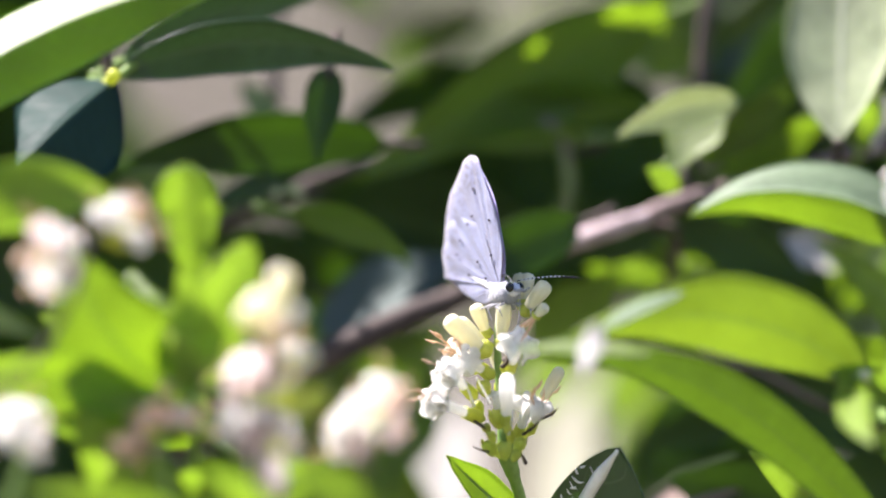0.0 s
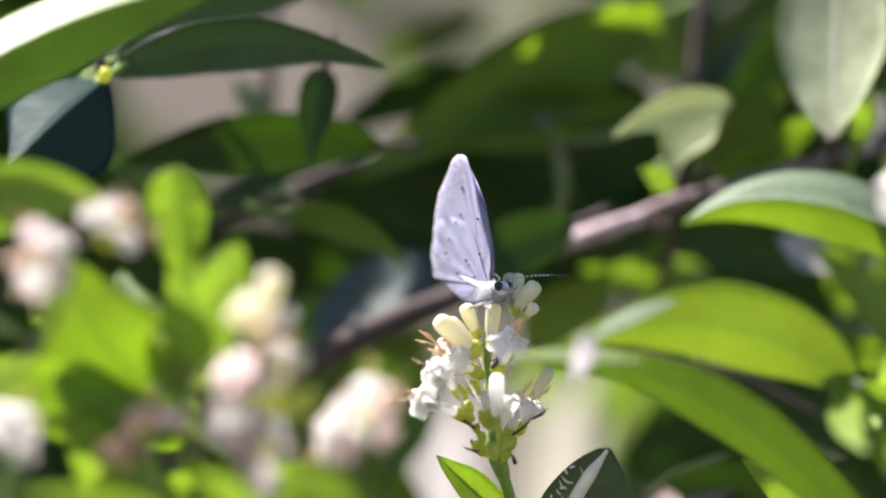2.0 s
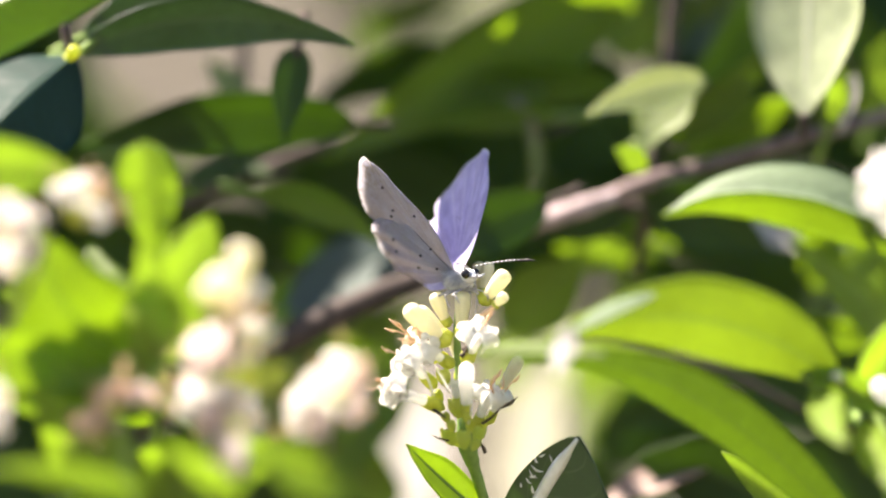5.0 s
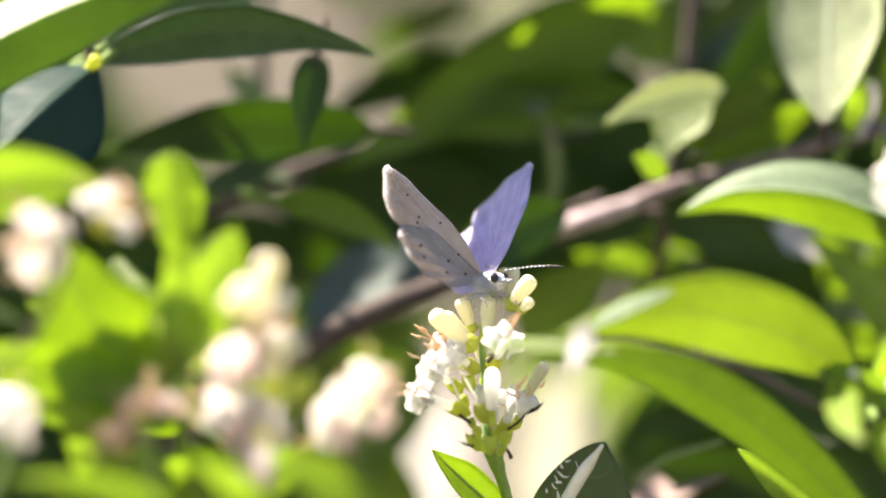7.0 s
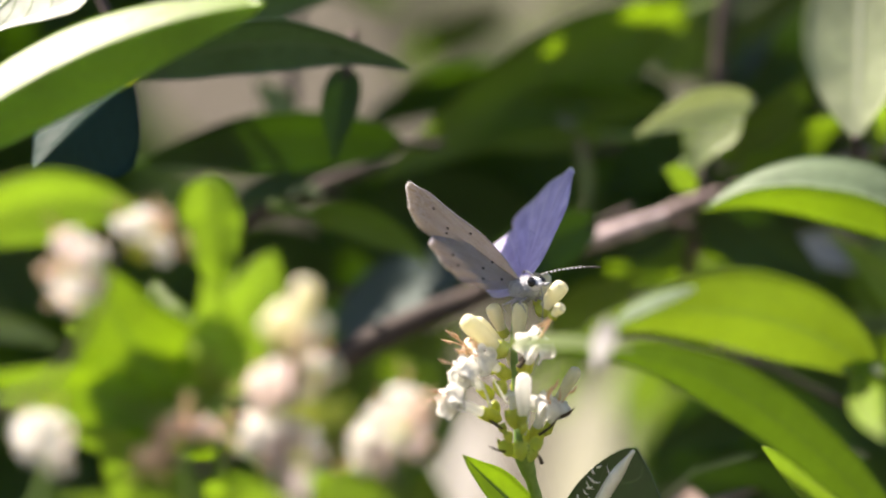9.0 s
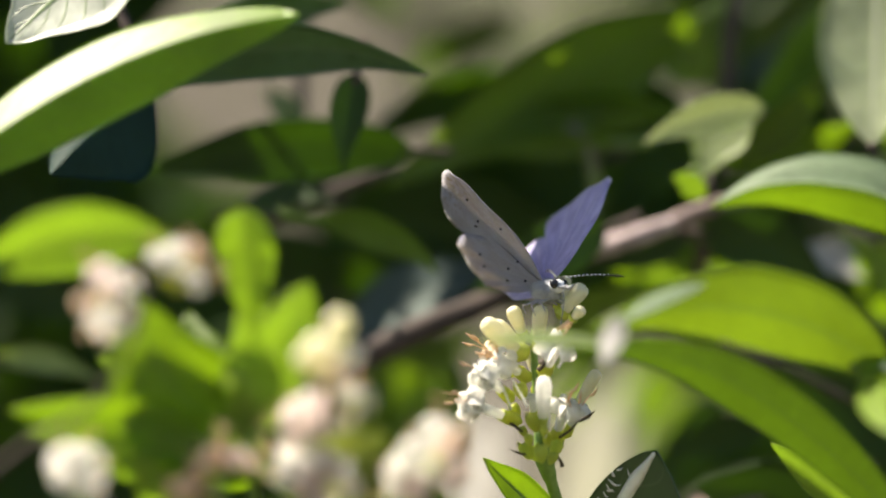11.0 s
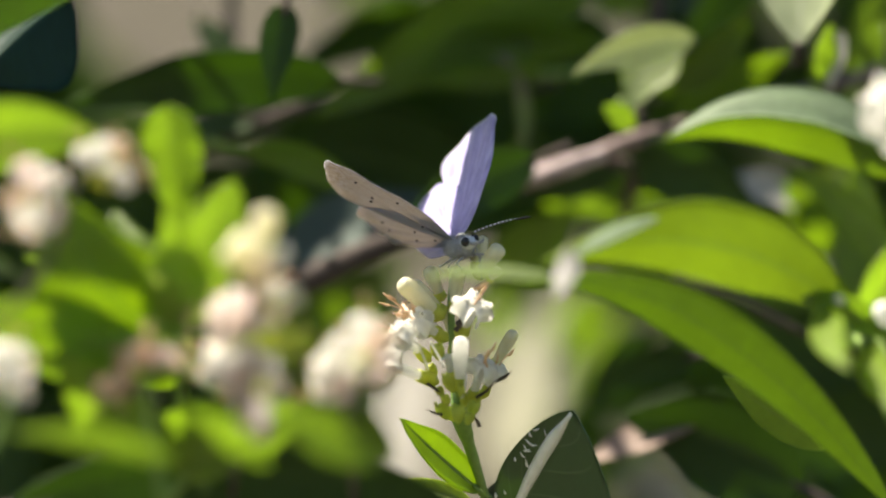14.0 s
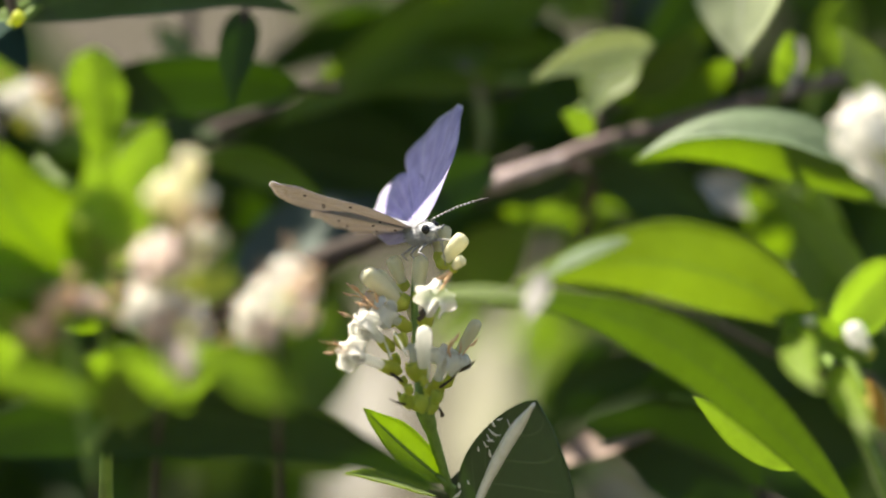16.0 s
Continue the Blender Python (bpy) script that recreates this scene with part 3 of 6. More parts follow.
floret(spike, (7.92, -3.0, -20.18), (9.28, -6.0, -16.09), 0.62, 2.4, PETAL, turn=0.5, curl=170, wide=0.32, seed=6, stamens=2)
floret(spike, (9.33, 0.0, -19.63), (10.84, -1.0, -16.40), 0.5, 1.9, PETAL, turn=0.3, curl=170, wide=0.32, seed=7, stamens=1)
floret(spike, (5.80, -3.0, -17.77), (5.55, -4.0, -15.39), 0.48, 0.85, PETAL, turn=0.3, curl=40, seed=8, stamens=0)
floret(spike, (4.73, 2.0, -12.99), (0.67, 0.0, -10.36), 0.49, 1.82, PEACH, turn=0.6, curl=120, seed=11, stamens=3)

def cup(parent, x, y, z, r, lean):
    """An empty yellow-green calyx."""
    c = at(x, y, z)
    d = Vector((lean, -0.2, 1)).normalized() * r * MM
    part("calyx", tube([c - d * 1.2, c, c + d * 1.0, c + d * 1.3], [r * MM * q for q in (0.3, 0.72, 0.98, 1.04, 0.98, 0.9, 0.5)], 12, 16), CALYX_GREEN if z < -20.5 else CALYX, parent)
    for k in range(4):
        a = 0.6 + k * math.pi / 2
        p = c + d * 1.2 + Vector((math.cos(a), math.sin(a), 0)) * r * MM * 0.85
        part("tooth", tube([p - d * 0.3, p + d * 0.1, p + d * 0.5], [r * MM * 0.22, r * MM * 0.16, r * MM * 0.03], 6, 4), CALYX, parent)


cup(spike, 5.78, -6.0, -18.32, 0.78, -0.3)
cup(spike, 5.07, -5.0, -21.35, 0.74, -0.5)
cup(spike, 6.56, -8.0, -21.59, 0.78, 0)
cup(spike, 8.08, -5.0, -21.05, 0.70, 0.4)
cup(spike, 7.31, -3.0, -20.18, 0.62, 0.2)
cup(spike, 4.47, -4.0, -15.03, 0.74, -0.3)
cup(spike, 3.87, -2.0, -17.00, 0.58, -0.7)
cup(spike, 5.81, -2.0, -21.71, 0.66, -0.6)
cup(spike, 8.73, 1.0, -19.95, 0.50, 0.4)
cup(spike, 3.27, -2.0, -12.94, 0.47, -0.7)
cup(spike, 5.95, 3.0, -15.13, 0.47, 0)
cup(spike, 5.40, 2.0, -11.47, 0.39, -0.3)
cup(spike, 7.35, 2.0, -12.08, 0.43, 0.3)
cup(spike, 5.30, -7.0, -20.11, 0.50, -0.4)
cup(spike, 7.71, -6.0, -22.11, 0.54, 0.5)
cup(spike, 4.70, -5.0, -19.24, 0.47, -0.5)
cup(spike, 6.86, -7.0, -19.20, 0.47, 0.1)
cup(spike, 8.52, -3.0, -18.37, 0.43, 0.5)
part("bract", tube([at(10.51, -3.0, -18.07), at(11.54, -3.5, -17.64), at(12.30, -5.0, -16.95)], [0.00024, 0.00019, 0.00004], 7), BRACT, spike)
part("bract", tube([at(8.50, -5.0, -19.84), at(9.68, -5.5, -18.99), at(10.61, -6.0, -17.90)], [0.00018, 0.00015, 0.00004], 7), BRACT, spike)
part("bract", tube([at(4.88, -6.0, -21.63), at(4.13, -6.5, -21.44), at(3.13, -8.0, -20.99)], [0.00015, 0.00012, 0.00004], 7), BRACT, spike)
part("bract", tube([at(6.58, -4.0, -12.01), at(7.15, -4.5, -11.46), at(7.47, -6.0, -10.67)], [0.00042, 0.00034, 0.00004], 7), BRACT, spike)
part("bract", tube([at(6.27, -5.0, -12.61), at(6.81, -5.5, -12.06), at(7.10, -7.0, -11.26)], [0.0003, 0.00024, 0.00004], 7), BRACT, spike)
part("bract", tube([at(8.81, -4.0, -22.88), at(8.63, -4.5, -22.39), at(8.20, -6.0, -21.63)], [0.00024, 0.00019, 0.00004], 7), BRACT, spike)
part("bract", tube([at(3.08, -5.0, -18.15), at(4.25, -5.5, -18.96), at(5.19, -5.0, -19.54)], [0.00018, 0.00015, 0.00004], 7), BRACT, spike)
part("stamen", tube([at(9.70, -6.0, -17.41), at(9.61, -6.5, -16.32), at(9.26, -8.0, -14.98)], [0.00013, 0.00011, 0.00004], 7), ANTHER, spike)
part("stamen", tube([at(10.49, -5.0, -16.53), at(10.73, -5.5, -15.76), at(10.72, -7.0, -14.75)], [0.00013, 0.00011, 0.00004], 7), ANTHER, spike)
part("stamen", tube([at(0.06, -9.0, -15.56), at(-1.92, -9.5, -15.32), at(-4.13, -12.0, -14.80)], [0.00012, 0.00009, 0.00004], 7), ANTHER, spike)
part("stamen", tube([at(0.06, -9.0, -15.68), at(-1.53, -9.5, -15.74), at(-3.36, -12.0, -15.52)], [0.00012, 0.00009, 0.00004], 7), ANTHER, spike)
part("stamen", tube([at(1.27, -6.0, -10.79), at(0.69, -6.5, -10.36), at(-0.12, -8.0, -9.68)], [0.00012, 0.00009, 0.00004], 7), ANTHER, spike)
part("stamen", tube([at(1.87, -6.0, -10.67), at(1.78, -6.5, -10.12), at(1.44, -8.0, -9.32)], [0.00012, 0.00009, 0.00004], 7), ANTHER, spike)
part("stamen", tube([at(8.20, -6.0, -9.58), at(9.16, -6.5, -8.67), at(9.85, -9.0, -7.51)], [0.00012, 0.00009, 0.00004], 7), ANTHER, spike)
part("style", tube([at(3.37, -6.0, -16.81), at(2.74, -6.5, -15.12), at(1.86, -9.0, -13.16)], [0.00015, 0.00012, 0.00004], 7), PETAL, spike)
part("style", tube([at(5.06, -7.0, -16.50), at(4.39, -7.5, -15.19), at(3.49, -8.0, -13.65)], [0.00015, 0.00012, 0.00004], 7), PETAL, spike)
part("style", tube([at(6.98, -7.0, -19.81), at(7.34, -7.5, -18.11), at(7.46, -8.0, -16.18)], [0.00015, 0.00012, 0.00004], 7), PETAL, spike)
leaf(spike, LEAF, (9.12, 4.0, -30.22), (0.42, -4.0, -22.03), (4.12, 0.0, -25.87), 4.7, 35, "bright green young leaf", fold=18, rib=True, rib_wide=0.22)
leaf(spike, LEAF_GLOSSY, (11.20, 5.0, -37.07), (18.80, -6.0, -21.27), (14.18, 0.0, -28.90), 14.84, 8, "dark glossy leaf, the glare along its midrib made white", fold=12, m=7, n=24, belly=0.53, skew=0.55, taper=0.05, blunt=0.64, rib=True, rib_wide=0.8, rib_material=GLARE_WHITE, specks=12)
leaf(spike, LEAF_PALE, (8.57, 4.0, -31.56), (-1.63, -4.0, -28.98), (3.45, 0.0, -29.90), 3.17, 55, fold=20)
leaf(spike, LEAF_DARK, (8.41, 6.0, -33.45), (22.46, 14.0, -33.39), (15.41, 10.0, -30.97), 6.83, 10, fold=25)

# ---- the leafy twig that reaches before the flower ----
front = thing("leafy_twig", at(54.07, -28.0, -36.54), "twig with long green sunlit leaves reaching before the flower", "leafy twig")
twig(front, [(54.47, -26.0, -37.79), (50.53, -28.0, -27.10), (45.81, -28.0, -18.83), (42.27, -28.0, -14.70), (40.42, -30.0, -12.90)], [0.83, 0.77, 0.71, 0.59, 0.41], STEM, "twig")
leaf(front, LEAF_MID, (50.31, -15.0, -35.38), (10.02, -36.0, -11.31), (30.02, -27.0, -16.01), 6.15, -10, "long arching green leaf with a yellow rim", fold=-12, n=32, belly=0.46, taper=0.4)
leaf(front, LEAF_YOUNG, (44.35, -6.0, -29.16), (32.57, -7.0, -21.61), (38.32, -6.0, -25.73), 4.70, -25, fold=0, bare=True, n=20)
leaf(front, LEAF_LIME, (40.77, -30.0, -12.61), (50.44, -30.0, -17.74), (45.61, -30.0, -14.70), 4.03, -25, bare=True)
twig(front, [(26.61, -40.0, -10.56), (32.45, -40.0, -12.67), (38.95, -38.0, -15.96), (45.72, -30.0, -18.80)], [0.23, 0.29, 0.35, 0.47], BARK_DARK, "twig")
# Separate white leaf stands in for the sunlit fleck at the tip.
leaf(front, LEAF_WHITE, (15.81, -52.0, -7.56), (14.18, -53.0, -12.74), (14.89, -52.0, -10.15), 3.00, 40, "curled leaf tip coloured whitish for sunlight", fold=-6, bare=True, blunt=0.9)
# Narrow pale leaf stands in for sheen along the broad leaf's edge.
leaf(front, LEAF_GREY_SHEEN, (24.96, -36.0, -4.51), (14.05, -41.0, -10.32), (19.06, -38.0, -6.55), 2.22, 48, taper=0.8, fold=-6, bare=True)
# Pale extra leaf stands in for the arching leaf's sunlit tip.
strip = leaf(front, LEAF_PALE, (14.97, -38.0, -10.82), (0.82, -40.0, -10.62), (7.13, -39.0, -9.93), 1.99, 44, "sunlit end of the arching leaf, a separate pale leaf", fold=-6, bare=True)
leaf(front, LEAF_FRONT, (43.96, -30.0, -13.61), (12.64, -37.0, -9.42), (29.30, -33.5, -7.16), 9.77, -24, "broad sunlit green leaf", fold=-8, n=24, belly=0.4)
leaf(front, LEAF_YOUNG, (42.23, -29.0, -14.10), (44.08, -52.0, -20.02), (42.54, -43.0, -17.11), 3.84, -14)
leaf(front, LEAF_YOUNG, (46.35, -29.0, -17.93), (49.39, -52.0, -24.75), (47.78, -43.0, -21.30), 3.84, -20)
leaf(front, LEAF_YOUNG, (45.77, -29.0, -15.28), (54.33, -23.0, -7.06), (50.63, -26.0, -10.00), 7.51, -30)
leaf(front, ORANGE, (49.35, -28.0, -19.42), (51.99, -32.0, -24.64), (50.67, -30.0, -22.04), 3.23, -10, "small withering orange leaf")
bud(front, (49.94, -28.0, -16.47), (48.22, -32.0, -13.82), 1.18, PETAL)
bud(front, (44.92, -28.0, -14.23), (43.80, -31.0, -12.66), 0.71, PETAL)

right = thing("leafy_twig", at(60.66, 28.0, -1.80), "twig with a broad green leaf and a white blossom", "leafy twig")
twig(right, [(62.01, 30.0, -7.41), (59.42, 28.0, -1.80), (56.31, 28.0, 0.68)], [0.75, 0.68, 0.50], BARK, "twig")
# Paler second leaf laid in front as the arched leaf's upper sheen.
leaf(right, LEAF_GREY_SHEEN, (58.07, 26.0, 0.06), (27.41, 28.0, 3.92), (41.51, 27.0, 8.07), 5.54, 46, fold=-6, n=24)
leaf(right, LEAF, (58.28, 30.0, -1.81), (27.07, 32.0, 3.56), (41.44, 31.0, 5.36), 6.81, -16, "arched green leaf, its upper sheen made as a second leaf", fold=-6, n=24)
leaf(right, LEAF_YOUNG, (53.49, 34.0, -12.43), (41.36, 44.0, 1.32), (48.71, 39.0, -4.96), 4.46, -10)

sprig = thing("flowering_twig", at(56.53, -48.0, -2.26), "short twig with large white blossoms", "flowering twig")
twig(sprig, [(57.69, -48.0, -4.58), (54.21, -48.0, 2.37), (51.90, -48.0, 4.11)], [0.52, 0.46, 0.35], STEM, "stalk")
floret(sprig, (51.32, -48.0, 4.11), (48.03, -54.0, 8.12), 1.04, 4.63, PETAL, seed=30, turn=0.0, curl=110)
floret(sprig, (51.90, -48.0, 3.88), (49.20, -51.0, 6.41), 1.04, 4.63, PETAL, seed=31, turn=0.5, curl=110)
floret(sprig, (52.47, -48.0, 3.65), (50.39, -48.0, 4.69), 1.04, 4.63, PETAL, seed=32, turn=1.0, curl=110)
floret(sprig, (53.05, -48.0, 3.42), (51.58, -45.0, 2.96), 1.04, 4.63, PETAL, seed=33, turn=1.5, curl=110)

# ---- the blossoms and leaves before the flower, out of focus ----
near = thing("flowering_twig", at(-20.64, -70.0, -37.35), "flowering twig with white blossoms and cream buds", "flowering twig")
twig(near, [(-20.94, -26.0, -41.94), (-20.11, -38.0, -31.52), (-18.67, -70.0, -22.61), (-17.82, -70.0, -14.69), (-16.94, -70.0, -9.01), (-16.44, -70.0, -5.61)], [0.34, 0.34, 0.34, 0.40, 0.40, 0.34], BARK_DARK, "stem")
bud(near, (-16.73, -70.0, -6.01), (-16.01, -72.0, -2.04), 1.30, CREAM)
bud(near, (-17.85, -70.0, -8.27), (-18.71, -73.0, -4.47), 1.15, CREAM)
bud(near, (-17.51, -70.0, -8.83), (-20.05, -74.0, -5.98), 1.10, CREAM)
bud(near, (-17.09, -72.0, -8.25), (-17.19, -76.0, -4.73), 1.10, CREAM)
bud(near, (-16.27, -70.0, -7.71), (-14.10, -71.0, -5.78), 0.85, PETAL)
bud(near, (-15.59, -70.0, -11.57), (-12.96, -72.0, -10.53), 1.10, CREAM)
bud(near, (-16.24, -72.0, -9.28), (-16.60, -78.0, -7.54), 0.90, PEACH)
bud(near, (-15.72, -70.0, -15.66), (-11.60, -72.0, -14.49), 1.15, CALYX)
bud(near, (-15.81, -70.0, -15.66), (-13.10, -74.0, -15.93), 1.10, CALYX)
bud(near, (-16.27, -70.0, -15.31), (-14.51, -74.0, -14.00), 1.00, CALYX)
bud(near, (-16.56, -70.0, -20.07), (-16.71, -71.0, -24.01), 0.70, PINKISH)
flower_head(near, (-16.92, -58.0, -13.72), [(-19.94, -62.0, -10.97), (-17.47, -66.0, -10.19), (-15.16, -61.0, -9.83), (-18.88, -67.0, -12.85), (-15.88, -66.0, -12.75), (-21.87, -60.0, -12.82)], 3.3, [PETAL, PINKISH], 41)
flower_head(near, (-17.65, -56.0, -15.52), [(-22.13, -56.0, -17.47), (-19.62, -58.0, -19.04), (-16.95, -56.0, -18.73), (-20.84, -54.0, -15.90), (-18.15, -60.0, -17.40)], 3.4, [PETAL], 52)
flower_head(near, (-18.11, -52.0, -20.71), [(-21.98, -60.0, -17.97), (-19.37, -62.0, -18.80), (-16.83, -60.0, -18.26), (-20.63, -56.0, -16.32), (-15.43, -58.0, -19.73), (-18.51, -62.0, -21.66), (-16.86, -58.0, -23.46), (-18.01, -58.0, -25.18)], 3.3, [PETAL, PINKISH], 57)

near_b = thing("flowering_twig", at(-7.05, -68.0, -40.28), "short flowering twig crowded with white and pinkish blossoms", "flowering twig")
twig(near_b, [(-7.34, -26.0, -43.71), (-7.55, -38.0, -32.69), (-7.61, -68.0, -23.81), (-7.73, -68.0, -18.12)], [0.34, 0.34, 0.34, 0.29], BARK_DARK, "stem")
flower_head(near_b, (-7.18, -56.0, -19.30), [(-11.00, -60.0, -18.09), (-8.97, -62.0, -19.77), (-8.76, -60.0, -15.12), (-6.24, -58.0, -12.97), (-4.64, -60.0, -15.12), (-6.66, -66.0, -17.30), (-11.30, -58.0, -20.31), (-4.86, -62.0, -18.23)], 3.2, [PETAL, PINKISH, PETAL], 61)
bud(near_b, (-6.63, -70.0, -17.23), (-3.79, -70.0, -13.56), 1.0, PEACH)

near_c = thing("flowering_twig", at(-47.85, -70.0, -14.69), "flowering twig with pinkish-white blossoms", "flowering twig")
twig(near_c, [(-51.25, -70.0, -18.09), (-46.71, -70.0, -14.69), (-41.05, -70.0, -11.28), (-37.08, -70.0, -4.48), (-34.81, -70.0, 1.74), (-30.84, -70.0, 1.19)], [0.35, 0.34, 0.32, 0.30, 0.28, 0.26], BARK_DARK, "stem")
flower_head(near_c, (-38.94, -58.0, -1.08), [(-40.94, -60.0, 2.63), (-38.00, -62.0, 1.03), (-39.78, -66.0, 0.06), (-41.08, -62.0, -2.97), (-38.07, -60.0, -2.97), (-39.63, -64.0, -3.65)], 2.9, [PINKISH, PETAL], 71)
flower_head(near_c, (-33.38, -58.0, 0.34), [(-34.75, -60.0, 4.24), (-32.51, -62.0, 4.63), (-31.08, -58.0, 2.07), (-30.12, -58.0, 1.03)], 2.4, [PETAL], 82)
flower_head(near_c, (-42.85, -58.0, -20.31), [(-44.40, -62.0, -16.22), (-42.08, -60.0, -15.81), (-40.86, -62.0, -17.94), (-41.17, -64.0, -20.19), (-43.66, -66.0, -18.44)], 3.2, [PETAL], 95)
bud(near_c, (-40.16, -68.0, -0.79), (-42.64, -70.0, -1.25), 0.8, PEACH)
bud(near_c, (-31.35, -68.0, 2.61), (-30.39, -68.0, 5.17), 0.8, PEACH)
twig(near_c, [(-47.85, -70.0, -31.69), (-43.87, -70.0, -26.02), (-41.90, -70.0, -20.92)], [0.57, 0.52, 0.40], STEM, "stalk")

near_d = thing("withered_blossom", at(-27.66, -62.0, -31.94), "withered brownish and mauve blossom on a short stalk", "blossom")
twig(near_d, [(-25.94, -62.0, -35.36), (-27.66, -62.0, -26.24), (-28.80, -62.0, -18.79)], [0.46, 0.46, 0.35], STEM, "stalk")
flower_head(near_d, (-29.13, -56.0, -18.05), [(-32.64, -58.0, -20.59), (-31.72, -56.0, -18.74), (-30.12, -58.0, -16.98), (-28.67, -56.0, -15.87), (-30.63, -54.0, -20.39)], 2.4, [PEACH, DRY, PEACH], 101)
flower_head(near_d, (-26.55, -56.0, -18.05), [(-27.07, -58.0, -16.58), (-25.23, -56.0, -17.01)], 2.2, [PINKISH], 107)

near_leaves = thing("leafy_twig", at(-26.43, -43.0, -32.54), "twig with bright yellow-green backlit leaves", "leafy twig")
twig(near_leaves, [(-26.13, -7.0, -39.66), (-25.84, -19.0, -27.32), (-25.50, -45.0, -18.53), (-26.09, -45.0, -12.72)], [0.70, 0.70, 0.58, 0.47], STEM, "twig")
leaf(near_leaves, LEAF_LIME, (-25.41, -83.0, -26.54), (-41.72, -81.0, -24.17), (-33.56, -82.0, -24.53), 2.80, -25, bare=True)
leaf(near_leaves, LEAF_LIME, (-28.06, -47.0, -14.42), (-19.51, -51.0, 1.10), (-23.84, -49.0, -7.46), 9.85, -20, "bright yellow-green leaf lit from behind", belly=0.45, blunt=0.7, taper=0.1, wave=0.08)
leaf(near_leaves, LEAF_YOUNG, (-26.33, -47.0, -13.87), (-26.80, -55.0, -1.65), (-25.41, -51.0, -7.74), 6.15, -20, bare=True)
leaf(near_leaves, LEAF, (-26.43, -43.0, -15.08), (-38.12, -49.0, 0.06), (-33.45, -46.0, -9.80), 14.25, -12, "broad shaded green leaf", belly=0.5, blunt=0.6)
leaf(near_leaves, LEAF_LIME, (-25.98, -37.0, -14.56), (-44.55, -41.0, -11.61), (-35.28, -39.0, -12.50), 7.10, -25)
leaf(near_leaves, LEAF_MID, (-25.88, -41.0, -15.11), (-32.61, -31.0, -1.69), (-30.40, -36.0, -9.02), 9.42, -5)
leaf(near_leaves, LEAF_YOUNG, (-25.55, -43.0, -28.47), (-37.78, -51.0, -16.11), (-32.81, -47.0, -22.26), 8.30, -25)
leaf(near_leaves, LEAF_YOUNG, (-25.26, -43.0, -26.71), (-10.63, -51.0, -22.45), (-17.91, -47.0, -24.00), 7.68, -25)
leaf(near_leaves, LEAF_YOUNG, (-25.26, -43.0, -30.19), (-17.62, -47.0, -21.38), (-22.03, -45.0, -25.79), 6.62, -15)
leaf(near_leaves, LEAF_LIME, (-25.55, -43.0, -18.56), (-49.21, -41.0, -14.50), (-37.37, -42.0, -15.67), 8.69, -25)

leaf(near_leaves, LEAF_LIME, (-7.25, -37.0, -27.15), (-18.93, -39.0, -21.85), (-13.09, -38.0, -24.05), 5.17, -25, bare=True)
leaf(near_leaves, LEAF_LIME, (-16.65, -35.0, -25.75), (-8.43, -37.0, -21.01), (-12.54, -36.0, -23.03), 4.53, -25, bare=True)
leaf(near_leaves, LEAF_LIME, (-28.33, -37.0, -25.70), (-20.10, -39.0, -22.15), (-24.21, -38.0, -23.56), 4.52, -25, bare=True)

leaf(near_leaves, LEAF_LIME, (-4.71, -81.0, -27.14), (-15.95, -79.0, -22.30), (-10.68, -80.0, -23.94), 5.09, -22, bare=True)
leaf(near_leaves, LEAF_LIME, (-15.99, -77.0, -27.54), (-24.34, -81.0, -21.59), (-19.72, -79.0, -24.22), 3.31, -28, bare=True)
leaf(near_leaves, LEAF_LIME, (-25.19, -41.0, -4.60), (-26.60, -45.0, 8.66), (-25.96, -43.0, 2.39), 6.61, -14, "bright yellow-green leaf lit from behind", belly=0.68, blunt=0.45, taper=0, wave=0.1, bare=True)
leaf(near_leaves, LEAF, (-24.53, -24.0, -19.79), (-38.64, -27.0, -11.76), (-31.61, -25.0, -14.74), 10.06, -22, blunt=0.6)
leaf(near_leaves, LEAF, (-30.38, -47.0, -15.30), (-50.58, -49.0, -12.09), (-40.19, -48.0, -13.14), 7.00, -25, "broad green leaf lit from behind")
leaf(near_leaves, LEAF_YOUNG, (-25.45, -35.0, -19.59), (-11.94, -37.0, -16.04), (-18.98, -36.0, -16.81), 4.53, -25, bare=True)
leaf(near_leaves, LEAF_LIME, (-26.18, -29.0, -15.28), (-42.03, -31.0, -7.00), (-35.00, -30.0, -9.95), 6.84, -20, bare=True)

left_leaf = thing("leafy_twig", at(-53.41, -50.0, 1.21), "twig with a broad yellow-green leaf", "leafy twig")
twig(left_leaf, [(-55.72, -50.0, -3.41), (-52.25, -50.0, 1.80), (-50.53, -50.0, 4.11)], [0.59, 0.53, 0.41], STEM, "twig")
leaf(left_leaf, LEAF_LIME, (-52.84, -50.0, 2.36), (-32.74, -55.0, 4.54), (-42.19, -52.5, 6.05), 8.26, -25, "broad yellow-green leaf lit from behind", blunt=0.65)
leaf(left_leaf, LEAF_PALE, (-52.25, -50.0, -6.88), (-40.79, -55.0, -9.15), (-46.50, -52.5, -6.86), 2.73, -10)

low_leaf = thing("leafy_twig", at(-41.29, -64.0, -34.16), "twig with long shaded green leaves", "leafy twig")
twig(low_leaf, [(-43.57, -64.0, -36.44), (-40.15, -64.0, -33.02), (-37.87, -64.0, -32.16)], [0.57, 0.51, 0.40], BARK_DARK, "twig")
leaf(low_leaf, LEAF_SHADED, (-43.50, -38.0, -32.69), (10.58, -38.0, -37.66), (-14.27, -38.0, -29.47), 8.77, -20, "long shaded green leaf", n=26, fold=12)

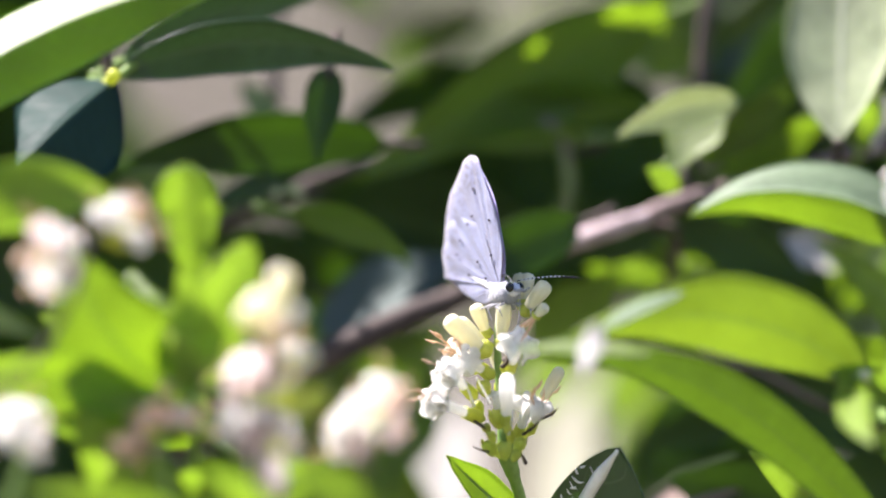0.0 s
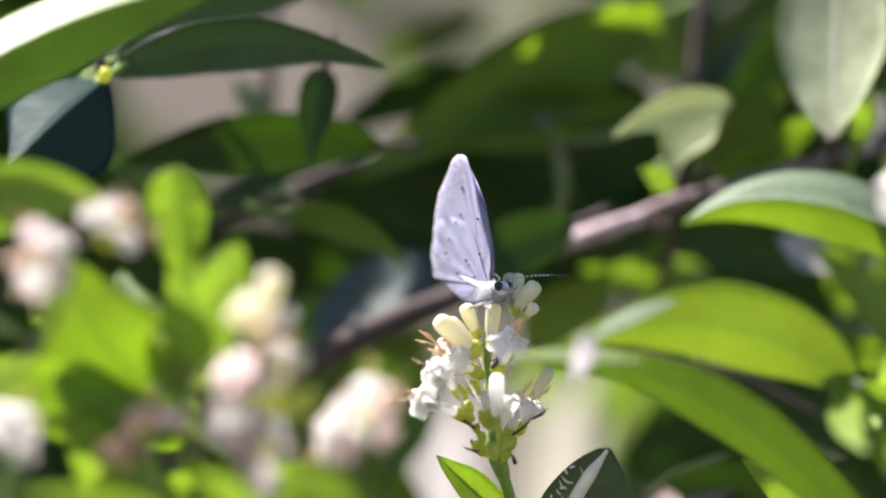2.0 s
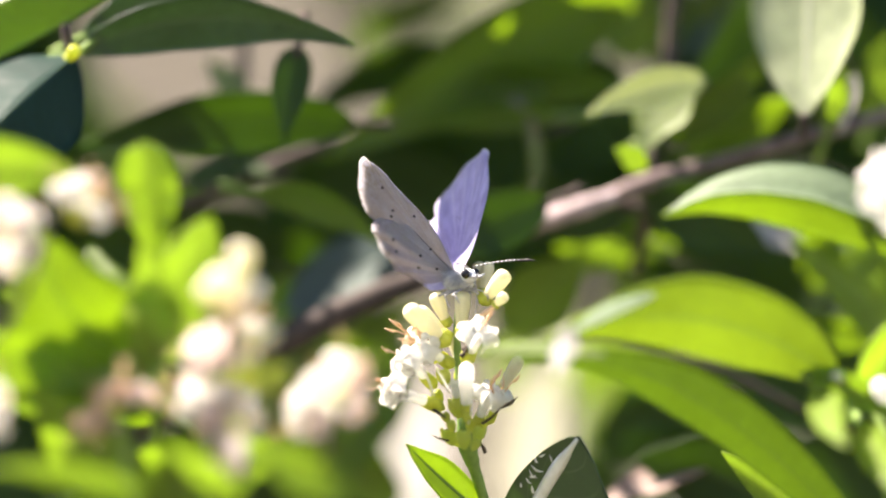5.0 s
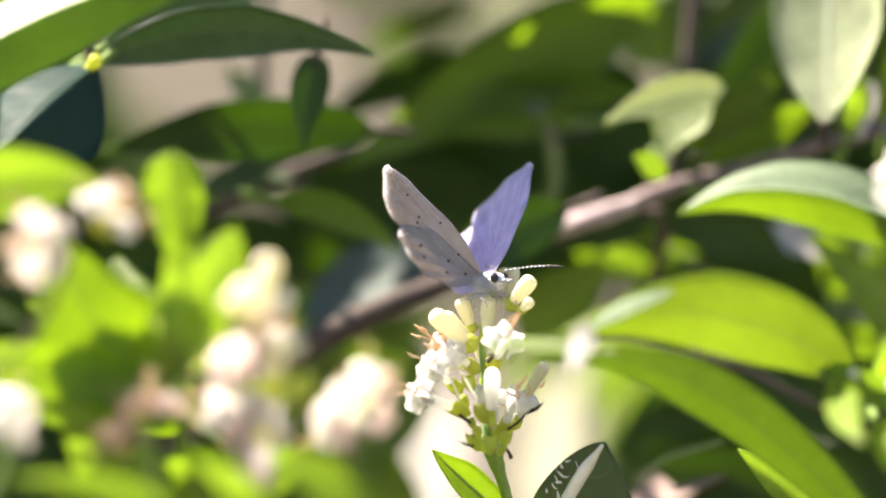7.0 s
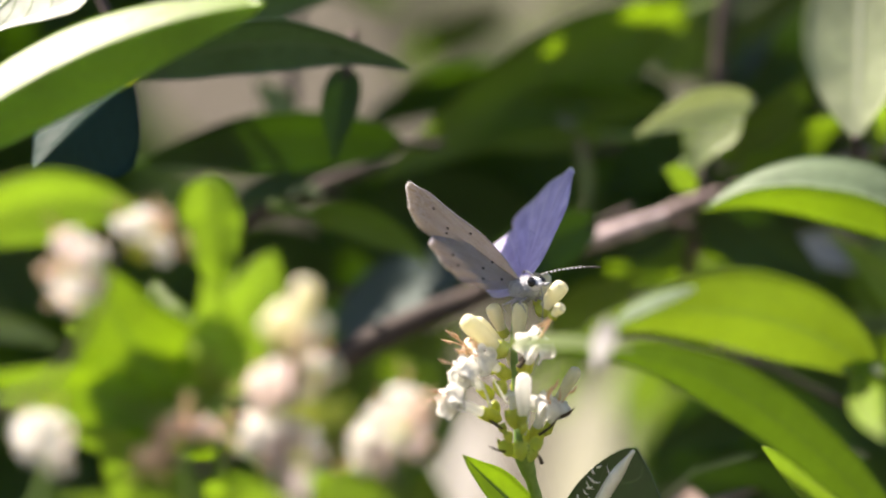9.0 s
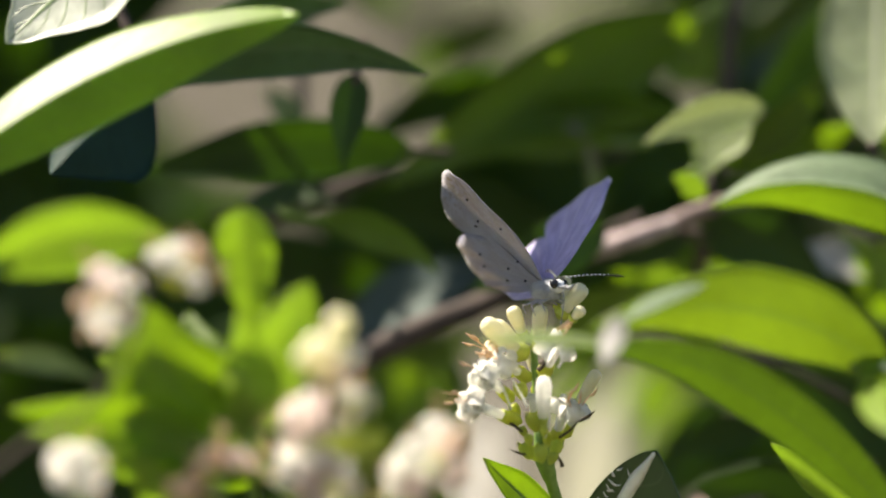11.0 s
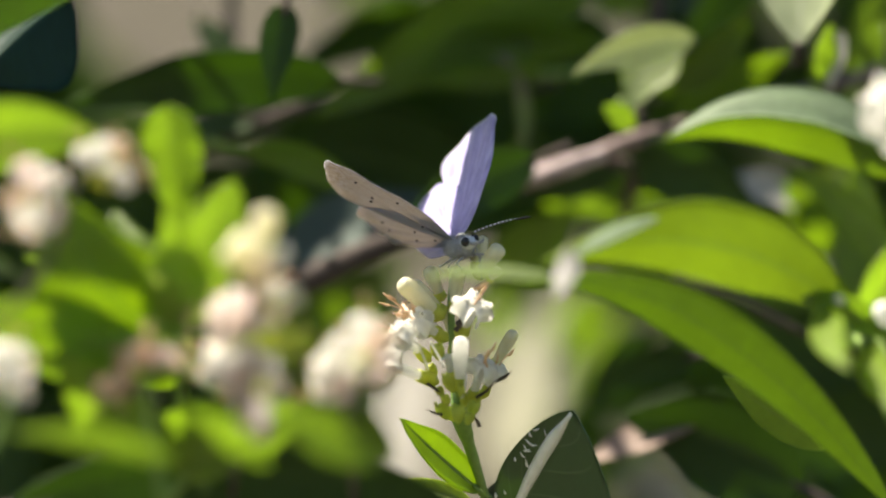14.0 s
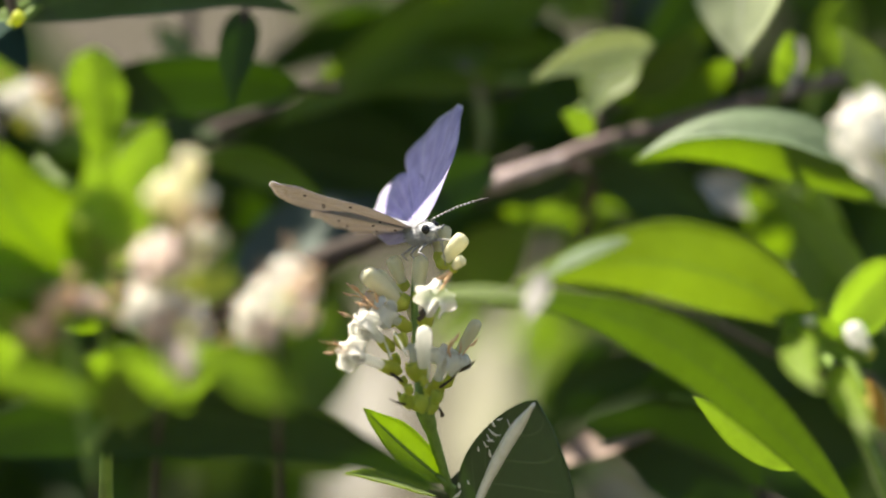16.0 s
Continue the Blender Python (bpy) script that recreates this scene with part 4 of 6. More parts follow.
# ---- the twigs at the upper corner ----
upper = thing("leafy_twig", at(-41.12, 24.0, 31.03), "twig with dark blue-green glossy leaves", "leafy twig")
twig(upper, [(-43.68, 26.0, 37.29), (-39.26, 24.0, 27.31), (-37.03, 22.0, 21.70), (-36.29, 22.0, 17.37), (-36.72, 22.0, 15.52)], [0.56, 0.56, 0.62, 0.62, 0.37], BARK_DARK, "twig")
leaf(upper, LEAF_DARK, (-35.79, 22.0, 18.92), (-5.38, 22.0, 19.47), (-20.59, 22.0, 22.59), 7.00, -30, "long dark blue-green leaf", n=24, fold=14)
leaf(upper, LEAF_GLEAM, (-35.73, 20.0, 18.57), (-46.19, 12.0, 8.64), (-40.79, 15.0, 14.07), 15.36, 14, "dark curled leaf with a bluish gleam", fold=-30, n=24, m=6, belly=0.45)

leaf(upper, LEAF_DARK, (-35.30, 26.0, 20.54), (-14.02, 36.0, 27.61), (-24.71, 31.0, 25.92), 6.48, -30)
bud(upper, (-36.65, 20.0, 17.96), (-35.66, 18.0, 19.28), 0.74, CALYX)

corner = thing("leafy_twig", at(-59.49, -24.0, 12.50), "twig with a long green leaf, white gleam along its upper half", "leafy twig")
twig(corner, [(-66.01, -24.0, 6.58), (-60.68, -24.0, 11.91), (-57.72, -24.0, 13.39)], [0.59, 0.53, 0.41], STEM, "twig")
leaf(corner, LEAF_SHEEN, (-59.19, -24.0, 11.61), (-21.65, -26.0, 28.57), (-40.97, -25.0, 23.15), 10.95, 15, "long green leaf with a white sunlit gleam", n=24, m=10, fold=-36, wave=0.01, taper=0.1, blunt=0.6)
leaf(corner, LEAF_VEINED, (-40.01, -6.0, 38.02), (-53.17, -8.0, 25.92), (-46.60, -7.0, 31.97), 13.85, 26, "whitish leaf with green veins", fold=8, n=24)

# ---- an unseen spray added over the butterfly to dapple it ----
over = thing("leafy_twig", at(-30, 30, 70), "unseen overhanging twig with two green leaves, added for shade", "leafy twig")
twig(over, [(-40, 40, 85), (-30, 30, 70), (-24, 22, 60), (-22, 20, 54)], [1.0, 0.9, 0.7, 0.5], STEM)
leaf(over, LEAF_DARK, (-4.7, 20.0, 55.0), (-29.5, 17.8, 47.5), (-17.8, 19.0, 52.0), 17.5, 80, belly=0.5, taper=0.0, fold=4.0)
leaf(over, LEAF_DARK, (-4.5, 28.2, 58.0), (-16.7, 35.7, 60.0), (-11.7, 32.7, 60.0), 9.0, 80)

# Unseen spray, added to shade the broad leaf from midway on.
spray = thing("leafy_twig", at(-62, 105, 130), "unseen overhanging spray of dark leaves, added for shade", "leafy twig")
twig(spray, [(-100, 130, 160), (-80, 112, 142), (-62, 105, 130), (-30, 104, 124)], [1.2, 1.0, 0.8, 0.5], BARK_DARK)
for k in range(3):
    leaf(spray, LEAF_DARK, (-66 + 13 * k, 103.4, 124 + 2 * k), (-46 + 13 * k, 104.6, 121 + 2 * k), (-56 + 13 * k, 104, 124 + 2 * k), 9.0, 82, bare=True)

def overhang():
    """More unseen leaves overhead, added to dapple the twigs below."""
    rnd = random.Random(21)
    spots = [(-36, -41)]
    for u, v in spots:
        z = rnd.uniform(62, 120)
        x, y = u - 0.595 * z, v + 0.262 * z
        a = rnd.uniform(-0.4, 0.4)
        d = rnd.uniform(7, 11)
        leaf(over, LEAF, (x - d * math.cos(a), y - d * math.sin(a), z), (x + d * math.cos(a), y + d * math.sin(a), z - 3), (x, y, z + 2), rnd.uniform(6, 9), rnd.uniform(60, 85), n=8, m=2)


overhang()

# ---- the bush behind ----
bush = thing("bush_branch", at(58.31, 55.0, 14.39), "pinkish-grey bare branch of the bush with green leaves", "branch")
# One branch: its sunlit middle and shaded ends are put into the bark colours.
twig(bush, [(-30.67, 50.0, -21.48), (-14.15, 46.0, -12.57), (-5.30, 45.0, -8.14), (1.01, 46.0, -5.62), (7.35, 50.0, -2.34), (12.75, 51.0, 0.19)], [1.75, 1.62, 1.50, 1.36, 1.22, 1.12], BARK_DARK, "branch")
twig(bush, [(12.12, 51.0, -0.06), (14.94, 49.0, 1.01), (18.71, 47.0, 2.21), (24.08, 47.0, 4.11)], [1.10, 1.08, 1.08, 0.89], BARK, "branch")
twig(bush, [(23.13, 47.0, 3.73), (26.30, 47.0, 5.12), (35.24, 50.0, 7.67), (43.92, 45.0, 10.16), (54.49, 55.0, 13.11), (64.67, 55.0, 16.61)], [1.01, 0.95, 0.82, 0.82, 0.76, 0.70], BARK_SHADED, "branch")
twig(bush, [(26.66, 49.0, 4.81), (26.66, 49.0, 7.66), (26.07, 51.0, 9.58)], [1.39, 1.01, 0.63], BARK_DARK, "twig")
twig(bush, [(26.66, 49.0, 5.45), (26.43, 53.0, 1.33), (25.43, 65.0, -5.07)], [1.14, 0.89, 0.63], BARK_DARK, "twig")
twig(bush, [(31.10, 61.0, 35.90), (29.95, 61.0, 26.94), (29.05, 61.0, 18.62), (28.17, 59.0, 9.01)], [0.96, 0.90, 0.77, 0.51], BARK_DARK, "twig")
twig(bush, [(-18.39, 75.0, 28.56), (-19.11, 71.0, 20.72), (-19.33, 69.0, 14.56), (-22.28, 75.0, 7.19)], [0.58, 0.65, 0.58, 0.52], BARK_DARK, "twig")
twig(bush, [(-25.81, 59.0, 2.62), (-18.11, 57.0, 6.12), (-11.71, 55.0, 8.66), (-4.09, 60.0, 10.93), (7.45, 65.0, 18.04)], [0.89, 0.77, 0.70, 0.57, 0.51], BARK_DARK, "twig")
for k, (x, y, lean) in enumerate(((-30, 190, -25), (35, 230, 40), (70, 150, 10), (-75, 260, -60), (10, 320, 15))):
    twig(bush, [(x, y + 60, -1390), (x + lean * 0.3, y + 40, -900), (x + lean * 0.2, y + 25, -480), (x + lean, y + 10, -110), (x + lean * 1.2, y + 20, -62)], [9.0, 7.5, 6.0, 4.0, 2.5], BARK_DARK, "stem", "grey-brown stem of the bush")
twig(spike, [(10.60, 6.0, -34.67), (8.70, 20.0, -49.92), (10.23, 90.0, -76.04), (8.00, 150.0, -107.49)], [0.43, 0.49, 0.61, 0.79], BARK_DARK, "branch")
twig(front, [(54.37, -28.0, -37.72), (57.39, -10.0, -54.57), (52.17, 60.0, -86.89), (35.58, 150.0, -121.28)], [0.41, 0.47, 0.59, 0.77], BARK_DARK, "branch")
twig(right, [(62.01, 30.0, -7.41), (67.59, 40.0, -20.04), (73.21, 90.0, -56.35), (49.37, 150.0, -100.59)], [0.44, 0.50, 0.62, 0.81], BARK_DARK, "branch")
twig(sprig, [(57.69, -48.0, -4.58), (63.97, -40.0, -16.28), (73.88, 40.0, -53.96), (55.81, 140.0, -99.78)], [0.41, 0.46, 0.58, 0.75], BARK_DARK, "branch")
twig(near, [(-20.94, -26.0, -41.94), (-19.49, 20.0, -55.97), (-14.96, 60.0, -86.89), (-5.79, 150.0, -121.28)], [0.40, 0.46, 0.57, 0.74], BARK_DARK, "branch")
twig(near_b, [(-7.34, -26.0, -43.71), (-6.65, 20.0, -55.97), (-4.09, 60.0, -86.89), (1.10, 150.0, -121.28)], [0.40, 0.46, 0.57, 0.75], BARK_DARK, "branch")
twig(near_c, [(-51.25, -70.0, -18.09), (-57.48, -60.0, -26.28), (-61.82, 40.0, -66.53), (-40.26, 150.0, -114.38)], [0.40, 0.46, 0.57, 0.74], BARK_DARK, "branch")
twig(near_d, [(-25.94, -62.0, -35.36), (-24.98, -30.0, -50.61), (-19.77, 80.0, -88.40), (-9.24, 150.0, -121.28)], [0.41, 0.46, 0.58, 0.75], BARK_DARK, "branch")
twig(near_leaves, [(-26.13, -7.0, -39.66), (-24.62, 20.0, -57.04), (-18.63, 90.0, -95.72), (-5.84, 160.0, -122.26)], [0.41, 0.47, 0.58, 0.76], BARK_DARK, "branch")
twig(left_leaf, [(-55.72, -50.0, -3.41), (-63.28, -30.0, -15.26), (-66.75, 60.0, -61.31), (-44.07, 160.0, -115.31)], [0.41, 0.47, 0.59, 0.76], BARK_DARK, "branch")
twig(low_leaf, [(-43.57, -64.0, -36.44), (-49.66, -56.0, -49.37), (-49.25, 40.0, -85.37), (-26.48, 150.0, -121.28)], [0.40, 0.46, 0.57, 0.74], BARK_DARK, "branch")
twig(upper, [(-43.68, 26.0, 37.29), (-48.42, 50.0, 54.57), (-56.31, 110.0, 82.80), (-55.80, 190.0, 109.68)], [0.43, 0.50, 0.62, 0.81], BARK_DARK, "branch")
twig(corner, [(-66.01, -24.0, 6.58), (-75.89, -10.0, 3.66), (-85.93, 60.0, -29.35), (-61.44, 160.0, -87.50)], [0.41, 0.47, 0.59, 0.77], BARK_DARK, "branch")
twig(over, [(-40, 40, 85), (-58, 80, 108), (-70, 150, 125), (-60, 220, 110)], [1.0, 1.1, 1.4, 1.8], BARK_DARK, "branch")
leaf(bush, DRY, (34.24, 38.0, -25.40), (19.72, 40.0, -31.22), (26.99, 39.0, -27.93), 5.27, 48, "dry pinkish-brown leaf")
leaf(bush, LEAF_MID, (-16.28, 110.0, -18.61), (1.74, 112.0, -9.62), (-7.28, 111.0, -13.29), 8.01, -20, bare=True)
leaf(bush, DRY, (10.91, 58.0, 14.87), (13.89, 56.0, 8.98), (13.26, 57.0, 12.82), 0.89, 20, "pale curled dry leaf", bare=True)
leaf(bush, LEAF_PALE, (12.76, 58.0, 12.83), (13.91, 58.0, 2.74), (14.17, 58.0, 8.23), 1.66, 10, bare=True)
leaf(bush, LEAF_LIME, (26.16, 41.0, 6.35), (22.66, 39.0, 8.85), (24.41, 40.0, 7.98), 2.89, 0, bare=True)
leaf(bush, LEAF_WHITE, (49.21, 39.0, 17.32), (47.76, 39.0, 10.61), (48.49, 39.0, 13.97), 2.27, 20, bare=True)
leaf(bush, LEAF_YOUNG, (46.74, 37.0, 11.97), (47.78, 35.0, 18.20), (47.26, 36.0, 15.09), 2.54, -10, bare=True)
leaf(bush, LEAF_PALE, (58.54, 35.0, 8.82), (53.54, 35.0, 18.20), (56.04, 35.0, 13.51), 6.50, 30)
leaf(bush, LEAF_YOUNG, (10.33, 64.0, -11.80), (19.92, 62.0, -2.37), (15.13, 63.0, -6.99), 8.97, -20, "soft yellow-green leaf")
leaf(bush, LEAF_PALE, (51.80, 66.0, 1.99), (45.37, 66.0, -7.65), (48.26, 66.0, -2.51), 6.11, 20, bare=True)
leaf(bush, LEAF_LIME, (26.07, 65.0, -1.86), (15.13, 63.0, 0.06), (20.59, 64.0, -0.13), 5.66, -25)
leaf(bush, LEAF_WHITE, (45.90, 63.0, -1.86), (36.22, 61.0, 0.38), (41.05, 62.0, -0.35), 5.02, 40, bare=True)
leaf(bush, LEAF, (49.83, 65.0, -7.64), (43.90, 61.0, 0.70), (46.86, 63.0, -3.46), 6.14, -20)
# Unseen leaves overhead, added only to shade the branch and leaves below.
leaf(bush, LEAF_DARK, (-59.9, 79.6, 52.0), (-32.2, 78.8, 49.0), (-46.9, 79.6, 52.0), 18, 80, bare=True)
leaf(bush, LEAF_DARK, (-33.3, 77.7, 56.0), (-15.5, 76.9, 53.0), (-25.3, 77.7, 56.0), 13, 80, bare=True)
leaf(bush, LEAF_DARK, (-41.7, 81.7, 60.0), (-23.9, 80.9, 57.0), (-33.7, 81.7, 60.0), 12, 80, bare=True)
leaf(bush, LEAF_DARK, (-47.3, 72.8, 66.0), (-27.5, 72.0, 63.0), (-38.3, 72.8, 66.0), 9, 80, bare=True)
leaf(bush, LEAF_DARK, (-32.5, 73.8, 68.0), (-10.7, 73.0, 65.0), (-22.5, 73.8, 68.0), 10, 80, bare=True)
leaf(bush, LEAF_DARK, (-45.2, 79.9, 76.0), (-19.4, 79.1, 73.0), (-33.2, 79.9, 76.0), 17, 80, bare=True)
leaf(bush, LEAF_DARK, (-29.6, 82.0, 80.0), (-3.8, 81.2, 77.0), (-17.6, 82.0, 80.0), 17, 80, bare=True)
leaf(bush, LEAF_DARK, (-63.6, 70.3, 70.0), (-49.9, 69.6, 67.0), (-57.6, 70.3, 70.0), 6, 80, bare=True)
leaf(bush, LEAF_DARK, (-33.1, 68.2, 64.0), (-7.3, 67.4, 61.0), (-21.1, 68.2, 64.0), 4.8, 80, bare=True)
leaf(bush, LEAF_DARK, (-14.3, 69.3, 66.0), (3.5, 68.5, 63.0), (-6.3, 69.3, 66.0), 5, 80, bare=True)
leaf(bush, LEAF, (26.07, 65.0, 27.03), (-9.17, 55.0, 7.83), (8.25, 60.0, 18.48), 12.47, -28, "broad green leaf", n=24, fold=10)
leaf(bush, LEAF, (24.12, 64.0, 16.10), (-6.01, 60.0, 10.61), (9.03, 62.0, 15.92), 6.69, -40)
# Lime leaf stands in for the sunlit patch at the broad leaf's end.
leaf(bush, LEAF_YOUNG, (26.31, 90.0, 19.09), (23.68, 90.0, 30.90), (24.99, 90.0, 24.99), 6.89, -14, bare=True, blunt=0.6)
leaf(bush, LEAF_MID, (28.75, 110.0, 33.42), (29.42, 110.0, 16.75), (28.75, 110.0, 24.75), 6.67, -20, bare=True)
leaf(bush, LEAF_DULL, (40.09, 100.0, 25.87), (30.83, 100.0, 19.25), (35.46, 100.0, 22.89), 4.63, 30, bare=True)
leaf(bush, LEAF_MID, (32.54, 90.0, 23.68), (41.72, 90.0, 30.90), (36.80, 90.0, 27.95), 4.59, -20, bare=True)
leaf(bush, LEAF_SHADED, (-5.94, 47.0, 11.76), (-37.73, 43.0, 8.88), (-21.86, 45.0, 12.21), 8.33, -32, "long green leaf")
leaf(bush, LEAF, (16.96, 57.0, 12.63), (1.02, 57.0, 11.41), (8.99, 57.0, 12.28), 3.31, -32)
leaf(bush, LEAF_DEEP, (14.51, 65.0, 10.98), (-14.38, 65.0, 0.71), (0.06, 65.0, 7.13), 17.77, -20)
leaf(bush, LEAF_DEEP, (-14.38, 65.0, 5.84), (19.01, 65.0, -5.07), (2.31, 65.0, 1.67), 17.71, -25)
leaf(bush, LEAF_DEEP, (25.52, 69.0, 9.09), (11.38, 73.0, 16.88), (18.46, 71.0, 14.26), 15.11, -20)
leaf(bush, LEAF, (-17.60, 45.0, 4.16), (-3.52, 41.0, -1.95), (-9.29, 43.0, 2.49), 5.10, -40, "narrow bright green leaf")
# Bluish base stands in for sky reflected on this leaf.
leaf(bush, LEAF_DULL, (-14.28, 57.0, -10.14), (3.57, 58.0, -0.89), (-5.36, 57.0, -4.53), 9.56, 40, "dull green leaf coloured bluish for reflected sky")
leaf(bush, LEAF_SHADED, (-53.83, 85.0, 0.72), (-42.72, 85.0, -7.77), (-48.60, 85.0, -3.20), 9.80, -20, bare=True)
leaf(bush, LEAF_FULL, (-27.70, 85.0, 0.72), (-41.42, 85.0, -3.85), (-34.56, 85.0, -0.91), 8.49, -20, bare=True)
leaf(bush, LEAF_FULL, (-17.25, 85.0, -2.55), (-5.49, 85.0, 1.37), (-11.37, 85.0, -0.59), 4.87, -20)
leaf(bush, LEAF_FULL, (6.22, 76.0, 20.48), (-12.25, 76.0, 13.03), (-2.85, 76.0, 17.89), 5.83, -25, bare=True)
leaf(bush, LEAF_SHADED, (-25.67, 53.0, 5.15), (-15.45, 49.0, 6.40), (-20.55, 51.0, 6.53), 4.14, 40)
leaf(bush, LEAF_SILVER, (33.01, 39.0, 16.38), (19.36, 37.0, 12.47), (26.18, 38.0, 15.43), 4.78, -14, "pale yellow-green young leaf", bare=True)
leaf(bush, LEAF_PALE, (30.93, 43.0, 17.38), (25.90, 41.0, 8.61), (27.78, 42.0, 13.25), 7.16, 24, "pale young leaf", belly=0.45, fold=8, bare=True)
leaf(bush, LEAF_MID, (27.92, 49.0, 10.83), (39.82, 45.0, 21.20), (35.14, 47.0, 14.76), 5.44, -25, "yellow-green leaf")
hanging = thing("leafy_twig", at(43.60, 32.0, 11.16), "short twig with a broad pale green leaf", "leafy twig")
twig(hanging, [(43.57, 36.0, 9.58), (43.61, 34.0, 10.44), (43.60, 32.0, 11.92)], [0.4, 0.5, 0.45], BARK_DARK, "twig")
leaf(hanging, LEAF_SILVER, (43.60, 32.0, 11.54), (44.98, 40.0, 42.15), (44.19, 36.0, 23.85), 13.30, 24, "broad pale green leaf", belly=0.52, blunt=0.95, taper=0.1, fold=8, n=24, bare=True)
leaf(bush, LEAF, (30.94, 55.0, 7.07), (43.83, 51.0, 14.97), (37.40, 53.0, 11.66), 5.55, -20)
leaf(bush, LEAF_SHADED, (25.71, 49.0, 2.60), (40.76, 45.0, -3.72), (33.25, 47.0, 1.33), 8.37, -25, "dark shaded leaf")
leaf(bush, LEAF_SHADED, (25.16, 53.0, 2.29), (12.54, 61.0, -2.50), (18.88, 57.0, 1.18), 6.11, -20)
leaf(bush, LEAF_SHADED, (32.60, 69.0, 15.53), (44.77, 67.0, 32.23), (38.69, 68.0, 23.88), 5.33, -15)
leaf(bush, LEAF_SHADED, (-12.42, 33.0, 20.16), (-13.96, 31.0, 9.29), (-13.47, 32.0, 15.03), 4.49, -5, "small dark leaf", belly=0.35)
leaf(bush, LEAF_PALE, (-18.88, 65.0, 14.51), (-23.41, 67.0, 19.36), (-21.14, 66.0, 16.93), 3.26, 10)
leaf(bush, LEAF_DULL, (-10.67, 80.0, 15.16), (1.04, 82.0, 18.96), (-4.82, 81.0, 17.51), 2.86, 40, bare=True)
leaf(bush, LEAF_MID, (6.57, 140.0, 29.47), (-9.18, 142.0, 18.91), (-1.98, 141.0, 25.26), 5.48, -20, bare=True)
leaf(bush, LEAF_FULL, (-17.91, 130.0, 33.98), (-6.39, 132.0, 27.92), (-11.81, 131.0, 31.63), 4.07, -20, bare=True)
leaf(bush, LEAF_YOUNG, (46.44, 45.0, 10.79), (48.48, 41.0, 17.67), (47.46, 43.0, 14.24), 2.77, 0)
leaf(bush, LEAF_YOUNG, (52.40, 65.0, 12.26), (56.06, 61.0, 24.38), (54.23, 63.0, 18.33), 5.77, 0)
leaf(bush, LEAF_YOUNG, (23.91, 85.0, -5.16), (29.79, 85.0, -13.00), (26.85, 85.0, -9.08), 6.26, -20)
leaf(bush, LEAF, (14.64, 75.0, -2.53), (30.94, 79.0, -1.88), (22.77, 77.0, -2.21), 4.83, -20)
leaf(bush, LEAF_SHADED, (33.19, 45.0, -18.87), (22.23, 49.0, -22.73), (27.72, 47.0, -20.16), 4.88, -25)
leaf(bush, LEAF_SHADED, (44.78, 35.0, -33.40), (24.85, 39.0, -25.80), (34.84, 37.0, -27.72), 13.13, -25, "broad dark leaf")
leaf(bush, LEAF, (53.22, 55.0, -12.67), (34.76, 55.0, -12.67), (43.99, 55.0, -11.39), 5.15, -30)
leaf(bush, LEAF_SHADED, (54.97, 65.0, -20.48), (33.13, 65.0, -12.78), (44.05, 65.0, -16.63), 10.93, -20)
leaf(bush, LEAF_SHADED, (59.33, 75.0, -29.73), (38.27, 65.0, -26.91), (48.76, 70.0, -27.02), 12.35, -20)
leaf(bush, LEAF, (-10.71, 85.0, -13.00), (-1.57, 85.0, -20.84), (-6.14, 85.0, -16.92), 7.65, -20)
leaf(bush, LEAF, (-14.63, 85.0, -20.84), (-1.57, 85.0, -28.68), (-8.10, 85.0, -24.76), 10.43, -20)
leaf(bush, LEAF, (46.37, 75.0, -7.71), (54.15, 75.0, 3.95), (50.26, 75.0, -1.88), 8.27, -20)
leaf(bush, LEAF_SHADED, (15.47, 41.0, 3.08), (0.38, 40.0, -4.02), (7.92, 40.0, 0.06), 6.91, -10, blunt=0.8)
leaf(bush, LEAF_DEEP, (-29.41, 75.0, -11.59), (-45.10, 79.0, -7.73), (-37.24, 77.0, -9.67), 13.81, -20)
leaf(bush, LEAF_DEEP, (-14.56, 79.0, -5.13), (-29.51, 79.0, 1.36), (-22.03, 79.0, -1.88), 12.45, -20)

# Whitish and cream base colours carry the sunlit brightness behind the spike.
leaf(bush, LEAF_CREAM, (16.89, 225.0, -15.28), (14.59, 215.0, -41.29), (15.73, 220.0, -27.97), 13.84, 54, "leaf coloured whitish to look sunlit", fold=6, bare=True)
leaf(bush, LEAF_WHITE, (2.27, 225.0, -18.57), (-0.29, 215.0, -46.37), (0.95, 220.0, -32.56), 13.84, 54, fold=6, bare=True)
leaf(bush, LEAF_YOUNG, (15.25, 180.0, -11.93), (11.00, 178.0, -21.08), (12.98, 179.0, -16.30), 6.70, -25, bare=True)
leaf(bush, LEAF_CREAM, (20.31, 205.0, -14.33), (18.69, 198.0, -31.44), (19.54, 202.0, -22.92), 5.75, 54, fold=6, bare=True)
leaf(bush, LEAF_YOUNG, (26.24, 165.0, -15.28), (23.06, 163.0, -29.19), (24.96, 164.0, -22.24), 5.93, -25, bare=True)
leaf(bush, LEAF_YOUNG, (24.59, 170.0, -12.54), (18.61, 168.0, -23.01), (21.07, 169.0, -17.43), 4.20, -25, bare=True)
leaf(bush, LEAF_SHADED, (28.51, 100.0, -16.47), (22.23, 100.0, -30.37), (24.88, 100.0, -23.09), 6.29, -20, bare=True)
leaf(bush, LEAF_LIME, (51.04, 49.0, -12.60), (51.13, 51.0, 2.60), (51.72, 50.0, -5.01), 7.22, -15, bare=True)
